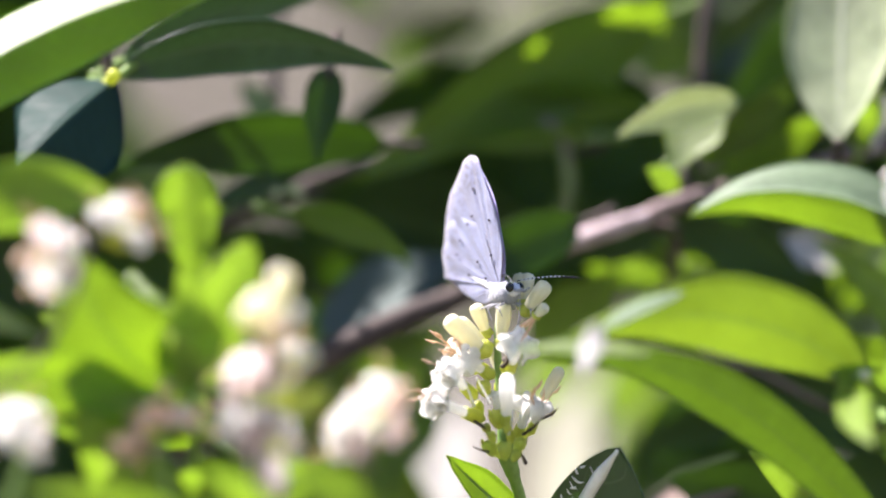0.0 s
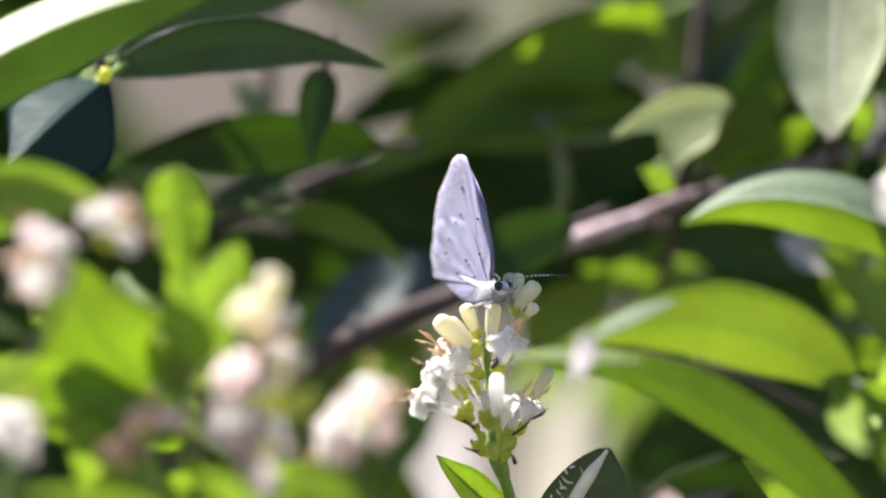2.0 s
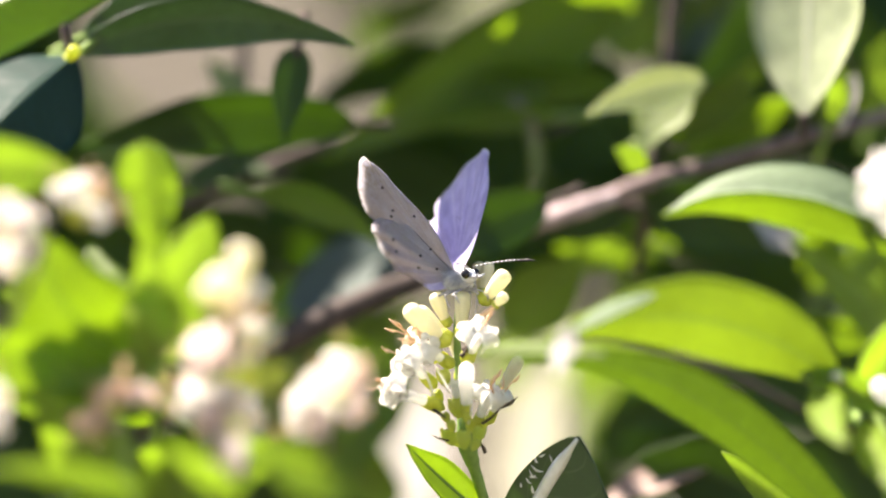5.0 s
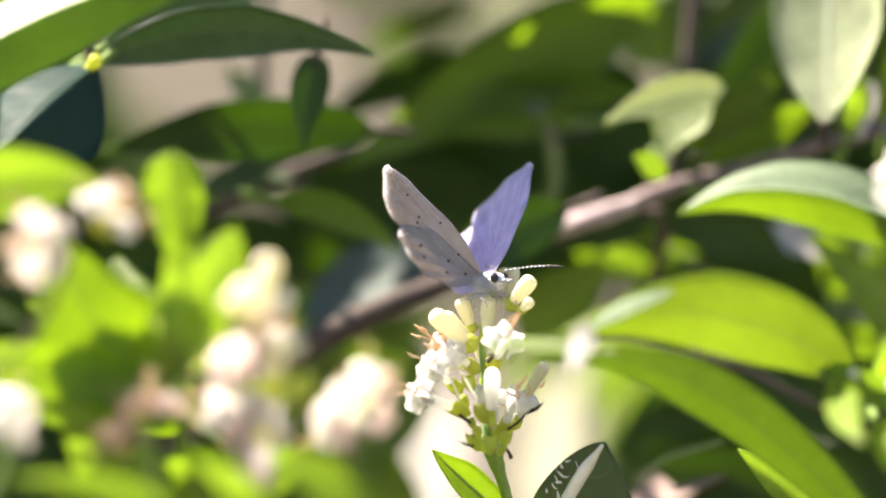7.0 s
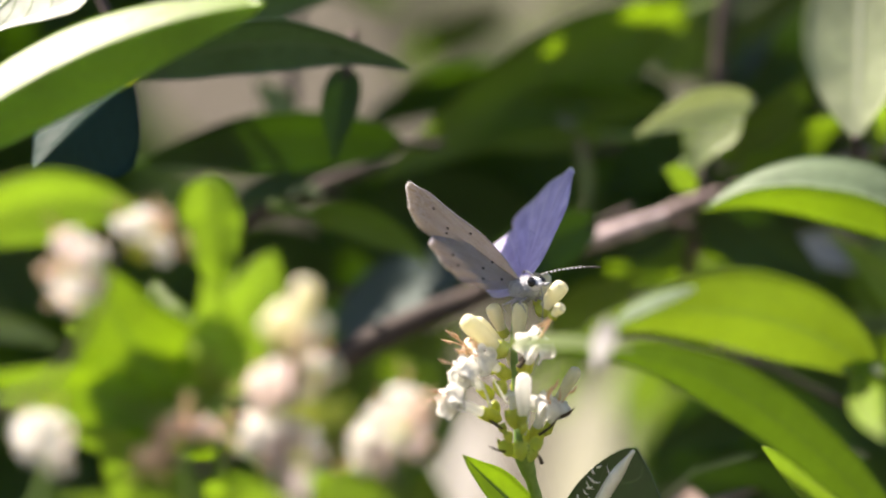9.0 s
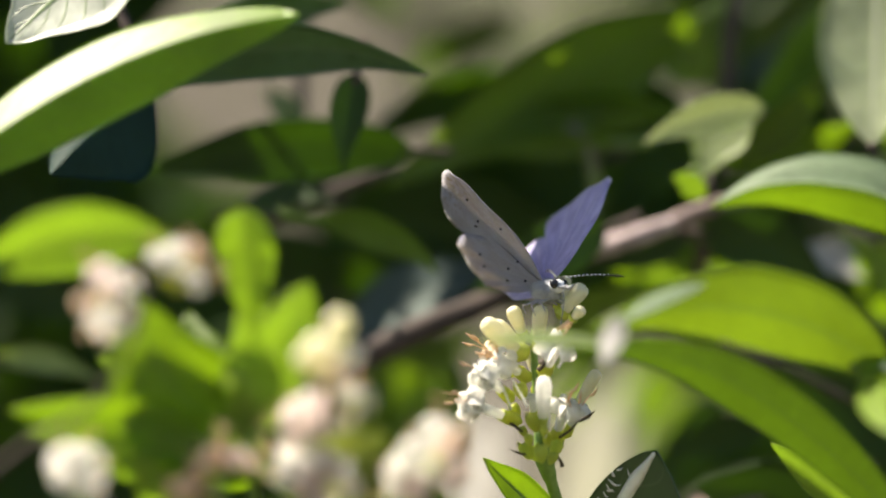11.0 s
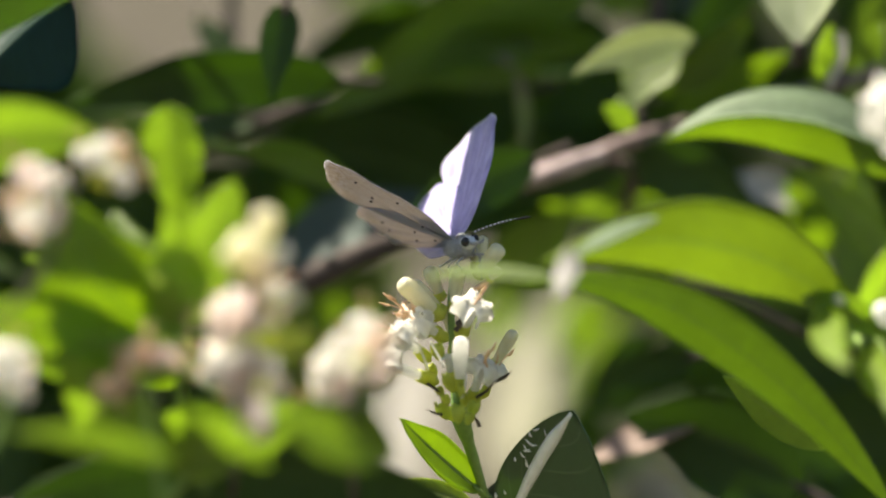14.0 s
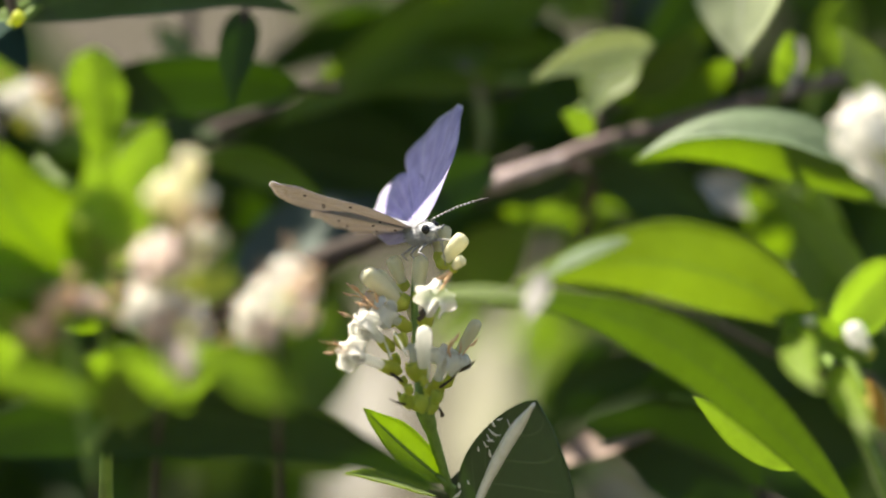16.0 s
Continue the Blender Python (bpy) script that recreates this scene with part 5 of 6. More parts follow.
leaf(bush, LEAF_LIME, (-9.45, 90.0, -16.99), (-18.57, 86.0, -30.01), (-14.02, 88.0, -23.51), 9.39, -25, bare=True)
leaf(bush, LEAF_LIME, (-1.57, 84.0, -11.68), (-8.72, 80.0, -29.86), (-5.15, 82.0, -20.79), 9.35, -25, bare=True)
leaf(bush, LEAF_YOUNG, (-0.92, 86.0, -31.97), (-14.60, 82.0, -22.74), (-7.77, 84.0, -27.35), 8.64, -25, bare=True)
# White base again stands in for strong sunlight.
leaf(bush, LEAF_WHITE, (37.40, 160.0, -43.4), (27.27, 158.0, -34.6), (32.13, 159.0, -38.4), 6.39, 50, "leaf coloured whitish to look sunlit", bare=True)

# ---- the bush's inner leaves, too many to count ----
# Spots kept free of leaves so the sun reaches chosen parts below.
CLEAR = ((-8, 44), (47, 66), (-8, 57), (19, 78), (-17, 92), (6, 116), (20, 112), (11, 65))
BRANCH_GAP = ((-8, 57), (47, 66), (13, 58), (22, 57), (16, 47), (20, 46), (24, 46), (6, 116), (20, 112), (11, 65))


def blocks(c, d):
    """Would a leaf about c, d long, shut one of the gaps through which the sun falls?"""
    for s in (-0.5, -0.25, 0, 0.25, 0.5):
        p = c + d * s
        u, v = p.x + 0.595 * p.z, p.y - 0.262 * p.z
        if any(abs(u - a) < 8 and abs(v - b) < 7 for a, b in BRANCH_GAP):
            return True
    return False


def gapes(c, d, k):
    """Would it shut one of the gaps through which the bank behind is seen?"""
    for s in (-0.5, -0.25, 0, 0.25, 0.5):
        x, z = (c.x + d.x * s) / k, (c.z + d.z * s) / k
        if -34 < x < -16 and 10 < z < 26 or -9 < x < 10 and 21 - 0.3 * x < z < 32:
            return True
        if -4 < x < 14 and z < -9:
            return True
    return False


def inner_leaves():
    rnd = random.Random(11)
    verts, faces, uvs = [], [], []
    made = 0
    while made < 1300:
        y = rnd.uniform(95, 420)
        k = (1088 + y) / 1088
        x, z = rnd.uniform(-120, 78), rnd.uniform(-62, 190)
        u, v = x + 0.595 * z, y - 0.262 * z
        if any(abs(u - p) < 11 and abs(v - q) < 9 for p, q in CLEAR):
            continue
        if z > 45 and y - 0.26 * z < 60 or 14 < x + 0.595 * z < 26 and 42 < y - 0.262 * z < 54 or -28 < x + 0.595 * z < 26 and 140 < y - 0.262 * z < 250 or x < -78 and z < 20:
            continue
        made += 1
        d = Vector((rnd.uniform(-1, 1), rnd.uniform(-0.5, 0.5), rnd.uniform(-0.9, 0.6))).normalized() * rnd.uniform(18, 42)
        c = Vector((x * k, y, z * k))
        if blocks(c, d) or gapes(c, d, k):
            continue
        v, f, u, _ = blade(at(*(c - d / 2)), at(*(c + d / 2)), at(*(c + Vector((0, 0, rnd.uniform(1, 5))))), rnd.uniform(8, 15) * MM, rnd.uniform(-50, 50), n=6, m=1, wave=0.0)
        o = len(verts)
        verts += v
        uvs += u
        faces += [tuple(i + o for i in q) for q in f]
    for _ in range(1500):
        z = -80 - 1100 * rnd.random() ** 1.4
        wide = 260 * math.sin(math.pi * min(1.0, (z + 1320) / 1500)) + 40
        c = Vector((rnd.uniform(-1, 1) * wide, 250 + rnd.uniform(-0.8, 1) * wide, z))
        d = Vector((rnd.uniform(-1, 1), rnd.uniform(-1, 1), rnd.uniform(-0.7, 0.5))).normalized() * rnd.uniform(30, 55)
        v, f, u, _ = blade(at(*(c - d / 2)), at(*(c + d / 2)), at(*(c + Vector((0, 0, 5)))), rnd.uniform(14, 22) * MM, rnd.uniform(-50, 60), n=6, m=1, wave=0.0)
        o = len(verts)
        verts += v
        uvs += u
        faces += [tuple(i + o for i in q) for q in f]
    # Unseen leaves above the view, added to shade the bush.
    for _ in range(230):
        z = rnd.uniform(40, 150)
        c = Vector((rnd.uniform(-75, 75) - 0.595 * z, rnd.uniform(44, 110) + 0.262 * z, z))
        if any(abs(c.x + 0.595 * z - p) < 10 and abs(c.y - 0.262 * z - q) < 9 for p, q in CLEAR):
            continue
        if 14 < c.x + 0.595 * z < 26 and 41 < c.y - 0.262 * z < 54 or -28 < c.x + 0.595 * z < 26 and 140 < c.y - 0.262 * z < 250:
            continue
        d = Vector((rnd.uniform(-1, 1), rnd.uniform(-1, 1), rnd.uniform(-0.5, 0.3))).normalized() * rnd.uniform(25, 42)
        if blocks(c, d):
            continue
        v, f, u, _ = blade(at(*(c - d / 2)), at(*(c + d / 2)), at(*(c + Vector((0, 0, 3)))), rnd.uniform(11, 16) * MM, rnd.uniform(30, 90), n=6, m=1, wave=0.0)
        o = len(verts)
        verts += v
        uvs += u
        faces += [tuple(i + o for i in q) for q in f]
    me = bpy.data.meshes.new("inner_leaves")
    me.from_pydata([tuple(v) for v in verts], [], faces)
    lay = me.uv_layers.new(name="UVMap")
    for loop in me.loops:
        lay.data[loop.index].uv = uvs[loop.vertex_index]
    me.polygons.foreach_set("use_smooth", [True] * len(faces))
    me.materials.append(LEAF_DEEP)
    return tagged(new("inner_leaves", me), "dense shaded green leaves inside the bush", "foliage", kind="stuff")


inner_leaves()

# ---- all that moves: the wind in the twigs, the butterfly and its wings ----
WING_OPEN = [(0, 0.1, 0), (0.5, 0.1, 0), (1, 0.1, 0), (1.5, 0.1, 0), (2, 0.1, 0), (2.5, 3.1, 1), (3, 16.5, 3), (5.5, 29.2, 5), (6, 30.9, 5), (6.5, 32.2, 5), (7, 33.6, 5), (7.5, 35.0, 5), (8, 36.9, 6), (8.5, 37.5, 6), (9, 38.8, 6), (9.5, 40.6, 7), (12, 36.7, 9), (12.5, 44.4, 8), (13, 42.9, 8), (13.5, 36.0, 8), (14, 40.5, 9), (14.5, 39.0, 9), (15, 43.9, 9), (15.5, 48.5, 9), (16, 49.7, 9)]


def motions():
    walk(butterfly, [
        (0, pose(0.00673, -0.0005, 1.29600, 0, 0, -65) @ pose(0, 0, 0, 0.0, -2.5)),
        (0.5, pose(0.00703, -0.0005, 1.29618, 0, 0, -65) @ pose(0, 0, 0, 0.0, -2.5)),
        (1, pose(0.00673, -0.0005, 1.29649, 0, 0, -65) @ pose(0, 0, 0, 0.0, -2.5)),
        (1.5, pose(0.00679, -0.0005, 1.29630, 0, 0, -65) @ pose(0, 0, 0, 0.0, -2.5)),
        (2, pose(0.00612, -0.0005, 1.29600, 0, 0, -65) @ pose(0, 0, 0, 0.0, -2.5)),
        (2.5, pose(0.00576, -0.0005, 1.29570, 0, 0, -65) @ pose(0, 0, 0, 0.4, -2.5)),
        (3, pose(0.00582, -0.0005, 1.29497, 0, 0, -65) @ pose(0, 0, 0, 2.9, -2.5)),
        (5.5, pose(0.00533, -0.0005, 1.29503, 0, 0, -65) @ pose(0, 0, 0, 3.7, -2.5)),
        (6, pose(0.00576, -0.0005, 1.29521, 0, 0, -65) @ pose(0, 0, 0, 2.3, -2.5)),
        (6.5, pose(0.00588, -0.0005, 1.29515, 0, 0, -65) @ pose(0, 0, 0, 2.1, -2.5)),
        (7, pose(0.00648, -0.0005, 1.29539, 0, 0, -65) @ pose(0, 0, 0, 1.2, -2.5)),
        (7.5, pose(0.00636, -0.0005, 1.29539, 0, 0, -65) @ pose(0, 0, 0, 1.6, -2.5)),
        (8, pose(0.00691, -0.0005, 1.29582, 0, 0, -65) @ pose(0, 0, 0, 2.0, -2.5)),
        (8.5, pose(0.00673, -0.0005, 1.29624, 0, 0, -65) @ pose(0, 0, 0, 6.1, -2.5)),
        (9, pose(0.00715, -0.0005, 1.29655, 0, 0, -65) @ pose(0, 0, 0, 4.7, -2.5)),
        (9.5, pose(0.00739, -0.0005, 1.29691, 0, 0, -65) @ pose(0, 0, 0, 2.8, -2.5)),
        (12, pose(0.00921, -0.0005, 1.29618, 0, 0, -65) @ pose(0, 0, 0, -3.4, -2.5)),
        (12.5, pose(0.00757, -0.0005, 1.29424, 0, 0, -65) @ pose(0, 0, 0, 4.0, -2.5)),
        (13, pose(0.00654, -0.0005, 1.29588, 0, 0, -65) @ pose(0, 0, 0, 4.0, -2.5)),
        (13.5, pose(0.00606, -0.0005, 1.29340, 0, 0, -65) @ pose(0, 0, 0, 2.9, -2.5)),
        (14, pose(0.00660, -0.0005, 1.29315, 0, 0, -65) @ pose(0, 0, 0, 14.6, -2.5)),
        (14.5, pose(0.00654, -0.0005, 1.29497, 0, 0, -65) @ pose(0, 0, 0, 13.8, -2.5)),
        (15, pose(0.00461, -0.0005, 1.29479, 0, 0, -65) @ pose(0, 0, 0, 19.2, -2.5)),
        (15.5, pose(0.00600, -0.0005, 1.29679, 0, 0, -65) @ pose(0, 0, 0, 20.8, -2.5)),
        (16, pose(0.00667, -0.0005, 1.29539, 0, 0, -65) @ pose(0, 0, 0, 20.6, -2.5)),
    ])
    for side, fore, hind in WINGS:
        for wing in (fore, hind):
            walk(wing, [(t, pose(-0.0010, side * 0.00006, -0.0002, -side * w) @ pose(0, 0, 0, 0, s if wing == fore else s * -0.4)) for t, w, s in WING_OPEN])
    walk(spike, [
        (0, pose(0.00797, 0.0040, 1.26722)),
        (0.5, pose(0.00821, 0.0040, 1.26728)),
        (1, pose(0.00803, 0.0040, 1.26759)),
        (1.5, pose(0.00809, 0.0040, 1.26740)),
        (2, pose(0.00748, 0.0040, 1.26710)),
        (2.5, pose(0.00730, 0.0040, 1.26679)),
        (3, pose(0.00760, 0.0040, 1.26607)),
        (5.5, pose(0.00699, 0.0040, 1.26594)),
        (6, pose(0.00724, 0.0040, 1.26613)),
        (6.5, pose(0.00724, 0.0040, 1.26607)),
        (7, pose(0.00778, 0.0040, 1.26619)),
        (7.5, pose(0.00766, 0.0040, 1.26619)),
        (8, pose(0.00809, 0.0040, 1.26661)),
        (8.5, pose(0.00772, 0.0040, 1.26704)),
        (9, pose(0.00785, 0.0040, 1.26716)),
        (9.5, pose(0.00803, 0.0040, 1.26752)),
        (12, pose(0.00949, 0.0040, 1.26667)),
        (12.5, pose(0.00797, 0.0040, 1.26473)),
        (13, pose(0.00687, 0.0040, 1.26631)),
        (13.5, pose(0.00657, 0.0040, 1.26375)),
        (14, pose(0.00772, 0.0040, 1.26333)),
        (14.5, pose(0.00760, 0.0040, 1.26491)),
        (15, pose(0.00596, 0.0040, 1.26479)),
        (15.5, pose(0.00718, 0.0040, 1.26679)),
        (16, pose(0.00815, 0.0040, 1.26527)),
    ])
    walk(front, [
        (0, pose(0.05407, -0.0280, 1.26346)),
        (0.5, pose(0.05390, -0.0280, 1.26340)),
        (1, pose(0.05354, -0.0280, 1.26369)),
        (1.5, pose(0.05372, -0.0280, 1.26316)),
        (2, pose(0.05390, -0.0280, 1.26251)),
        (2.5, pose(0.05413, -0.0280, 1.26216)),
        (3, pose(0.05443, -0.0280, 1.26163)),
        (5.5, pose(0.05455, -0.0280, 1.26092)),
        (6, pose(0.05443, -0.0280, 1.26139)),
        (6.5, pose(0.05407, -0.0280, 1.26139)),
        (7, pose(0.05431, -0.0280, 1.26204)),
        (7.5, pose(0.05390, -0.0280, 1.26222)),
        (8, pose(0.05372, -0.0280, 1.26305)),
        (8.5, pose(0.05372, -0.0280, 1.26346)),
        (9, pose(0.05360, -0.0280, 1.26393)),
        (9.5, pose(0.05337, -0.0280, 1.26428)),
        (12, pose(0.05372, -0.0280, 1.26476)),
        (12.5, pose(0.05343, -0.0280, 1.26393)),
        (13, pose(0.05331, -0.0280, 1.26600)),
        (13.5, pose(0.05319, -0.0280, 1.26582)),
        (14, pose(0.05602, -0.0280, 1.26364)),
        (14.5, pose(0.05437, -0.0280, 1.26458)),
        (15, pose(0.05502, -0.0280, 1.26281)),
        (15.5, pose(0.05502, -0.0280, 1.26505)),
        (16, pose(0.05720, -0.0280, 1.26228)),
    ])
    walk(right, [
        (0, pose(0.06066, 0.0280, 1.29820)),
        (0.5, pose(0.06047, 0.0280, 1.29814)),
        (1, pose(0.06010, 0.0280, 1.29845)),
        (1.5, pose(0.06029, 0.0280, 1.29789)),
        (2, pose(0.06047, 0.0280, 1.29720)),
        (2.5, pose(0.06072, 0.0280, 1.29683)),
        (3, pose(0.06103, 0.0280, 1.29627)),
        (5.5, pose(0.06116, 0.0280, 1.29553)),
        (6, pose(0.06103, 0.0280, 1.29602)),
        (6.5, pose(0.06066, 0.0280, 1.29602)),
        (7, pose(0.06091, 0.0280, 1.29671)),
        (7.5, pose(0.06047, 0.0280, 1.29689)),
        (8, pose(0.06029, 0.0280, 1.29776)),
        (8.5, pose(0.06029, 0.0280, 1.29820)),
        (9, pose(0.06016, 0.0280, 1.29869)),
        (9.5, pose(0.05991, 0.0280, 1.29907)),
        (12, pose(0.06029, 0.0280, 1.29956)),
        (12.5, pose(0.05998, 0.0280, 1.29869)),
        (13, pose(0.05985, 0.0280, 1.30087)),
        (13.5, pose(0.05973, 0.0280, 1.30068)),
        (14, pose(0.06271, 0.0280, 1.29838)),
        (14.5, pose(0.06097, 0.0280, 1.29938)),
        (15, pose(0.06165, 0.0280, 1.29751)),
        (15.5, pose(0.06165, 0.0280, 1.29988)),
        (16, pose(0.06395, 0.0280, 1.29695)),
    ])
    walk(sprig, [
        (0, pose(0.05653, -0.0480, 1.29774)),
        (0.5, pose(0.05636, -0.0480, 1.29768)),
        (1, pose(0.05601, -0.0480, 1.29797)),
        (1.5, pose(0.05618, -0.0480, 1.29745)),
        (2, pose(0.05636, -0.0480, 1.29681)),
        (2.5, pose(0.05659, -0.0480, 1.29647)),
        (3, pose(0.05688, -0.0480, 1.29595)),
        (5.5, pose(0.05699, -0.0480, 1.29525)),
        (6, pose(0.05688, -0.0480, 1.29571)),
        (6.5, pose(0.05653, -0.0480, 1.29571)),
        (7, pose(0.05676, -0.0480, 1.29635)),
        (7.5, pose(0.05636, -0.0480, 1.29652)),
        (8, pose(0.05618, -0.0480, 1.29734)),
        (8.5, pose(0.05618, -0.0480, 1.29774)),
        (9, pose(0.05607, -0.0480, 1.29820)),
        (9.5, pose(0.05583, -0.0480, 1.29855)),
        (12, pose(0.05618, -0.0480, 1.29902)),
        (12.5, pose(0.05589, -0.0480, 1.29820)),
        (13, pose(0.05578, -0.0480, 1.30023)),
        (13.5, pose(0.05566, -0.0480, 1.30006)),
        (14, pose(0.05844, -0.0480, 1.29791)),
        (14.5, pose(0.05682, -0.0480, 1.29884)),
        (15, pose(0.05746, -0.0480, 1.29710)),
        (15.5, pose(0.05746, -0.0480, 1.29930)),
        (16, pose(0.05960, -0.0480, 1.29658)),
    ])
    walk(near, [
        (0, pose(-0.02064, -0.0700, 1.26265)),
        (0.5, pose(-0.02057, -0.0700, 1.26265)),
        (1, pose(-0.02007, -0.0700, 1.26207)),
        (1.5, pose(-0.02035, -0.0700, 1.26190)),
        (2, pose(-0.02109, -0.0700, 1.26230)),
        (2.5, pose(-0.02177, -0.0700, 1.26265)),
        (3, pose(-0.02149, -0.0700, 1.26218)),
        (5.5, pose(-0.02137, -0.0700, 1.26271)),
        (6, pose(-0.02087, -0.0700, 1.26271)),
        (6.5, pose(-0.02081, -0.0700, 1.26224)),
        (7, pose(-0.02070, -0.0700, 1.26236)),
        (7.5, pose(-0.02047, -0.0700, 1.26201)),
        (8, pose(-0.02001, -0.0700, 1.26174)),
        (8.5, pose(-0.02041, -0.0700, 1.26213)),
        (9, pose(-0.02001, -0.0700, 1.26139)),
        (9.5, pose(-0.01962, -0.0700, 1.26104)),
        (12, pose(-0.01662, -0.0700, 1.25761)),
        (12.5, pose(-0.01962, -0.0700, 1.25804)),
        (13, pose(-0.01700, -0.0700, 1.25958)),
        (13.5, pose(-0.02313, -0.0700, 1.26445)),
        (14, pose(-0.01775, -0.0700, 1.26123)),
        (14.5, pose(-0.02120, -0.0700, 1.26434)),
        (15, pose(-0.02251, -0.0700, 1.26571)),
        (15.5, pose(-0.02371, -0.0700, 1.26966)),
        (16, pose(-0.02132, -0.0700, 1.26775)),
    ])
    walk(near_b, [
        (0, pose(-0.00705, -0.0680, 1.25972)),
        (0.5, pose(-0.00699, -0.0680, 1.25972)),
        (1, pose(-0.00647, -0.0680, 1.25916)),
        (1.5, pose(-0.00675, -0.0680, 1.25899)),
        (2, pose(-0.00750, -0.0680, 1.25938)),
        (2.5, pose(-0.00818, -0.0680, 1.25972)),
        (3, pose(-0.00790, -0.0680, 1.25927)),
        (5.5, pose(-0.00778, -0.0680, 1.25978)),
        (6, pose(-0.00728, -0.0680, 1.25978)),
        (6.5, pose(-0.00722, -0.0680, 1.25933)),
        (7, pose(-0.00710, -0.0680, 1.25943)),
        (7.5, pose(-0.00686, -0.0680, 1.25910)),
        (8, pose(-0.00642, -0.0680, 1.25880)),
        (8.5, pose(-0.00681, -0.0680, 1.25921)),
        (9, pose(-0.00642, -0.0680, 1.25848)),
        (9.5, pose(-0.00602, -0.0680, 1.25814)),
        (12, pose(-0.00301, -0.0680, 1.25467)),
        (12.5, pose(-0.00602, -0.0680, 1.25513)),
        (13, pose(-0.00342, -0.0680, 1.25666)),
        (13.5, pose(-0.00955, -0.0680, 1.26154)),
        (14, pose(-0.00415, -0.0680, 1.25830)),
        (14.5, pose(-0.00761, -0.0680, 1.26144)),
        (15, pose(-0.00891, -0.0680, 1.26278)),
        (15.5, pose(-0.01011, -0.0680, 1.26677)),
        (16, pose(-0.00773, -0.0680, 1.26483)),
    ])
    walk(near_c, [
        (0, pose(-0.04785, -0.0700, 1.28531)),
        (0.5, pose(-0.04779, -0.0700, 1.28531)),
        (1, pose(-0.04729, -0.0700, 1.28475)),
        (1.5, pose(-0.04755, -0.0700, 1.28458)),
        (2, pose(-0.04831, -0.0700, 1.28497)),
        (2.5, pose(-0.04897, -0.0700, 1.28531)),
        (3, pose(-0.04870, -0.0700, 1.28486)),
        (5.5, pose(-0.04858, -0.0700, 1.28537)),
        (6, pose(-0.04807, -0.0700, 1.28537)),
        (6.5, pose(-0.04802, -0.0700, 1.28491)),
        (7, pose(-0.04791, -0.0700, 1.28504)),
        (7.5, pose(-0.04769, -0.0700, 1.28469)),
        (8, pose(-0.04723, -0.0700, 1.28441)),
        (8.5, pose(-0.04762, -0.0700, 1.28481)),
        (9, pose(-0.04723, -0.0700, 1.28407)),
        (9.5, pose(-0.04683, -0.0700, 1.28373)),
        (12, pose(-0.04383, -0.0700, 1.28027)),
        (12.5, pose(-0.04683, -0.0700, 1.28071)),
        (13, pose(-0.04423, -0.0700, 1.28225)),
        (13.5, pose(-0.05035, -0.0700, 1.28713)),
        (14, pose(-0.04496, -0.0700, 1.28390)),
        (14.5, pose(-0.04841, -0.0700, 1.28701)),
        (15, pose(-0.04972, -0.0700, 1.28837)),
        (15.5, pose(-0.05091, -0.0700, 1.29235)),
        (16, pose(-0.04853, -0.0700, 1.29041)),
    ])
    walk(near_d, [
        (0, pose(-0.02766, -0.0620, 1.26806)),
        (0.5, pose(-0.02760, -0.0620, 1.26806)),
        (1, pose(-0.02708, -0.0620, 1.26748)),
        (1.5, pose(-0.02738, -0.0620, 1.26732)),
        (2, pose(-0.02811, -0.0620, 1.26772)),
        (2.5, pose(-0.02880, -0.0620, 1.26806)),
        (3, pose(-0.02851, -0.0620, 1.26760)),
        (5.5, pose(-0.02839, -0.0620, 1.26812)),
        (6, pose(-0.02788, -0.0620, 1.26812)),
        (6.5, pose(-0.02782, -0.0620, 1.26766)),
        (7, pose(-0.02771, -0.0620, 1.26778)),
        (7.5, pose(-0.02749, -0.0620, 1.26742)),
        (8, pose(-0.02702, -0.0620, 1.26714)),
        (8.5, pose(-0.02743, -0.0620, 1.26754)),
        (9, pose(-0.02702, -0.0620, 1.26680)),
        (9.5, pose(-0.02663, -0.0620, 1.26647)),
        (12, pose(-0.02360, -0.0620, 1.26298)),
        (12.5, pose(-0.02663, -0.0620, 1.26342)),
        (13, pose(-0.02399, -0.0620, 1.26497)),
        (13.5, pose(-0.03016, -0.0620, 1.26990)),
        (14, pose(-0.02475, -0.0620, 1.26663)),
        (14.5, pose(-0.02823, -0.0620, 1.26978)),
        (15, pose(-0.02954, -0.0620, 1.27114)),
        (15.5, pose(-0.03074, -0.0620, 1.27515)),
        (16, pose(-0.02834, -0.0620, 1.27320)),
    ])
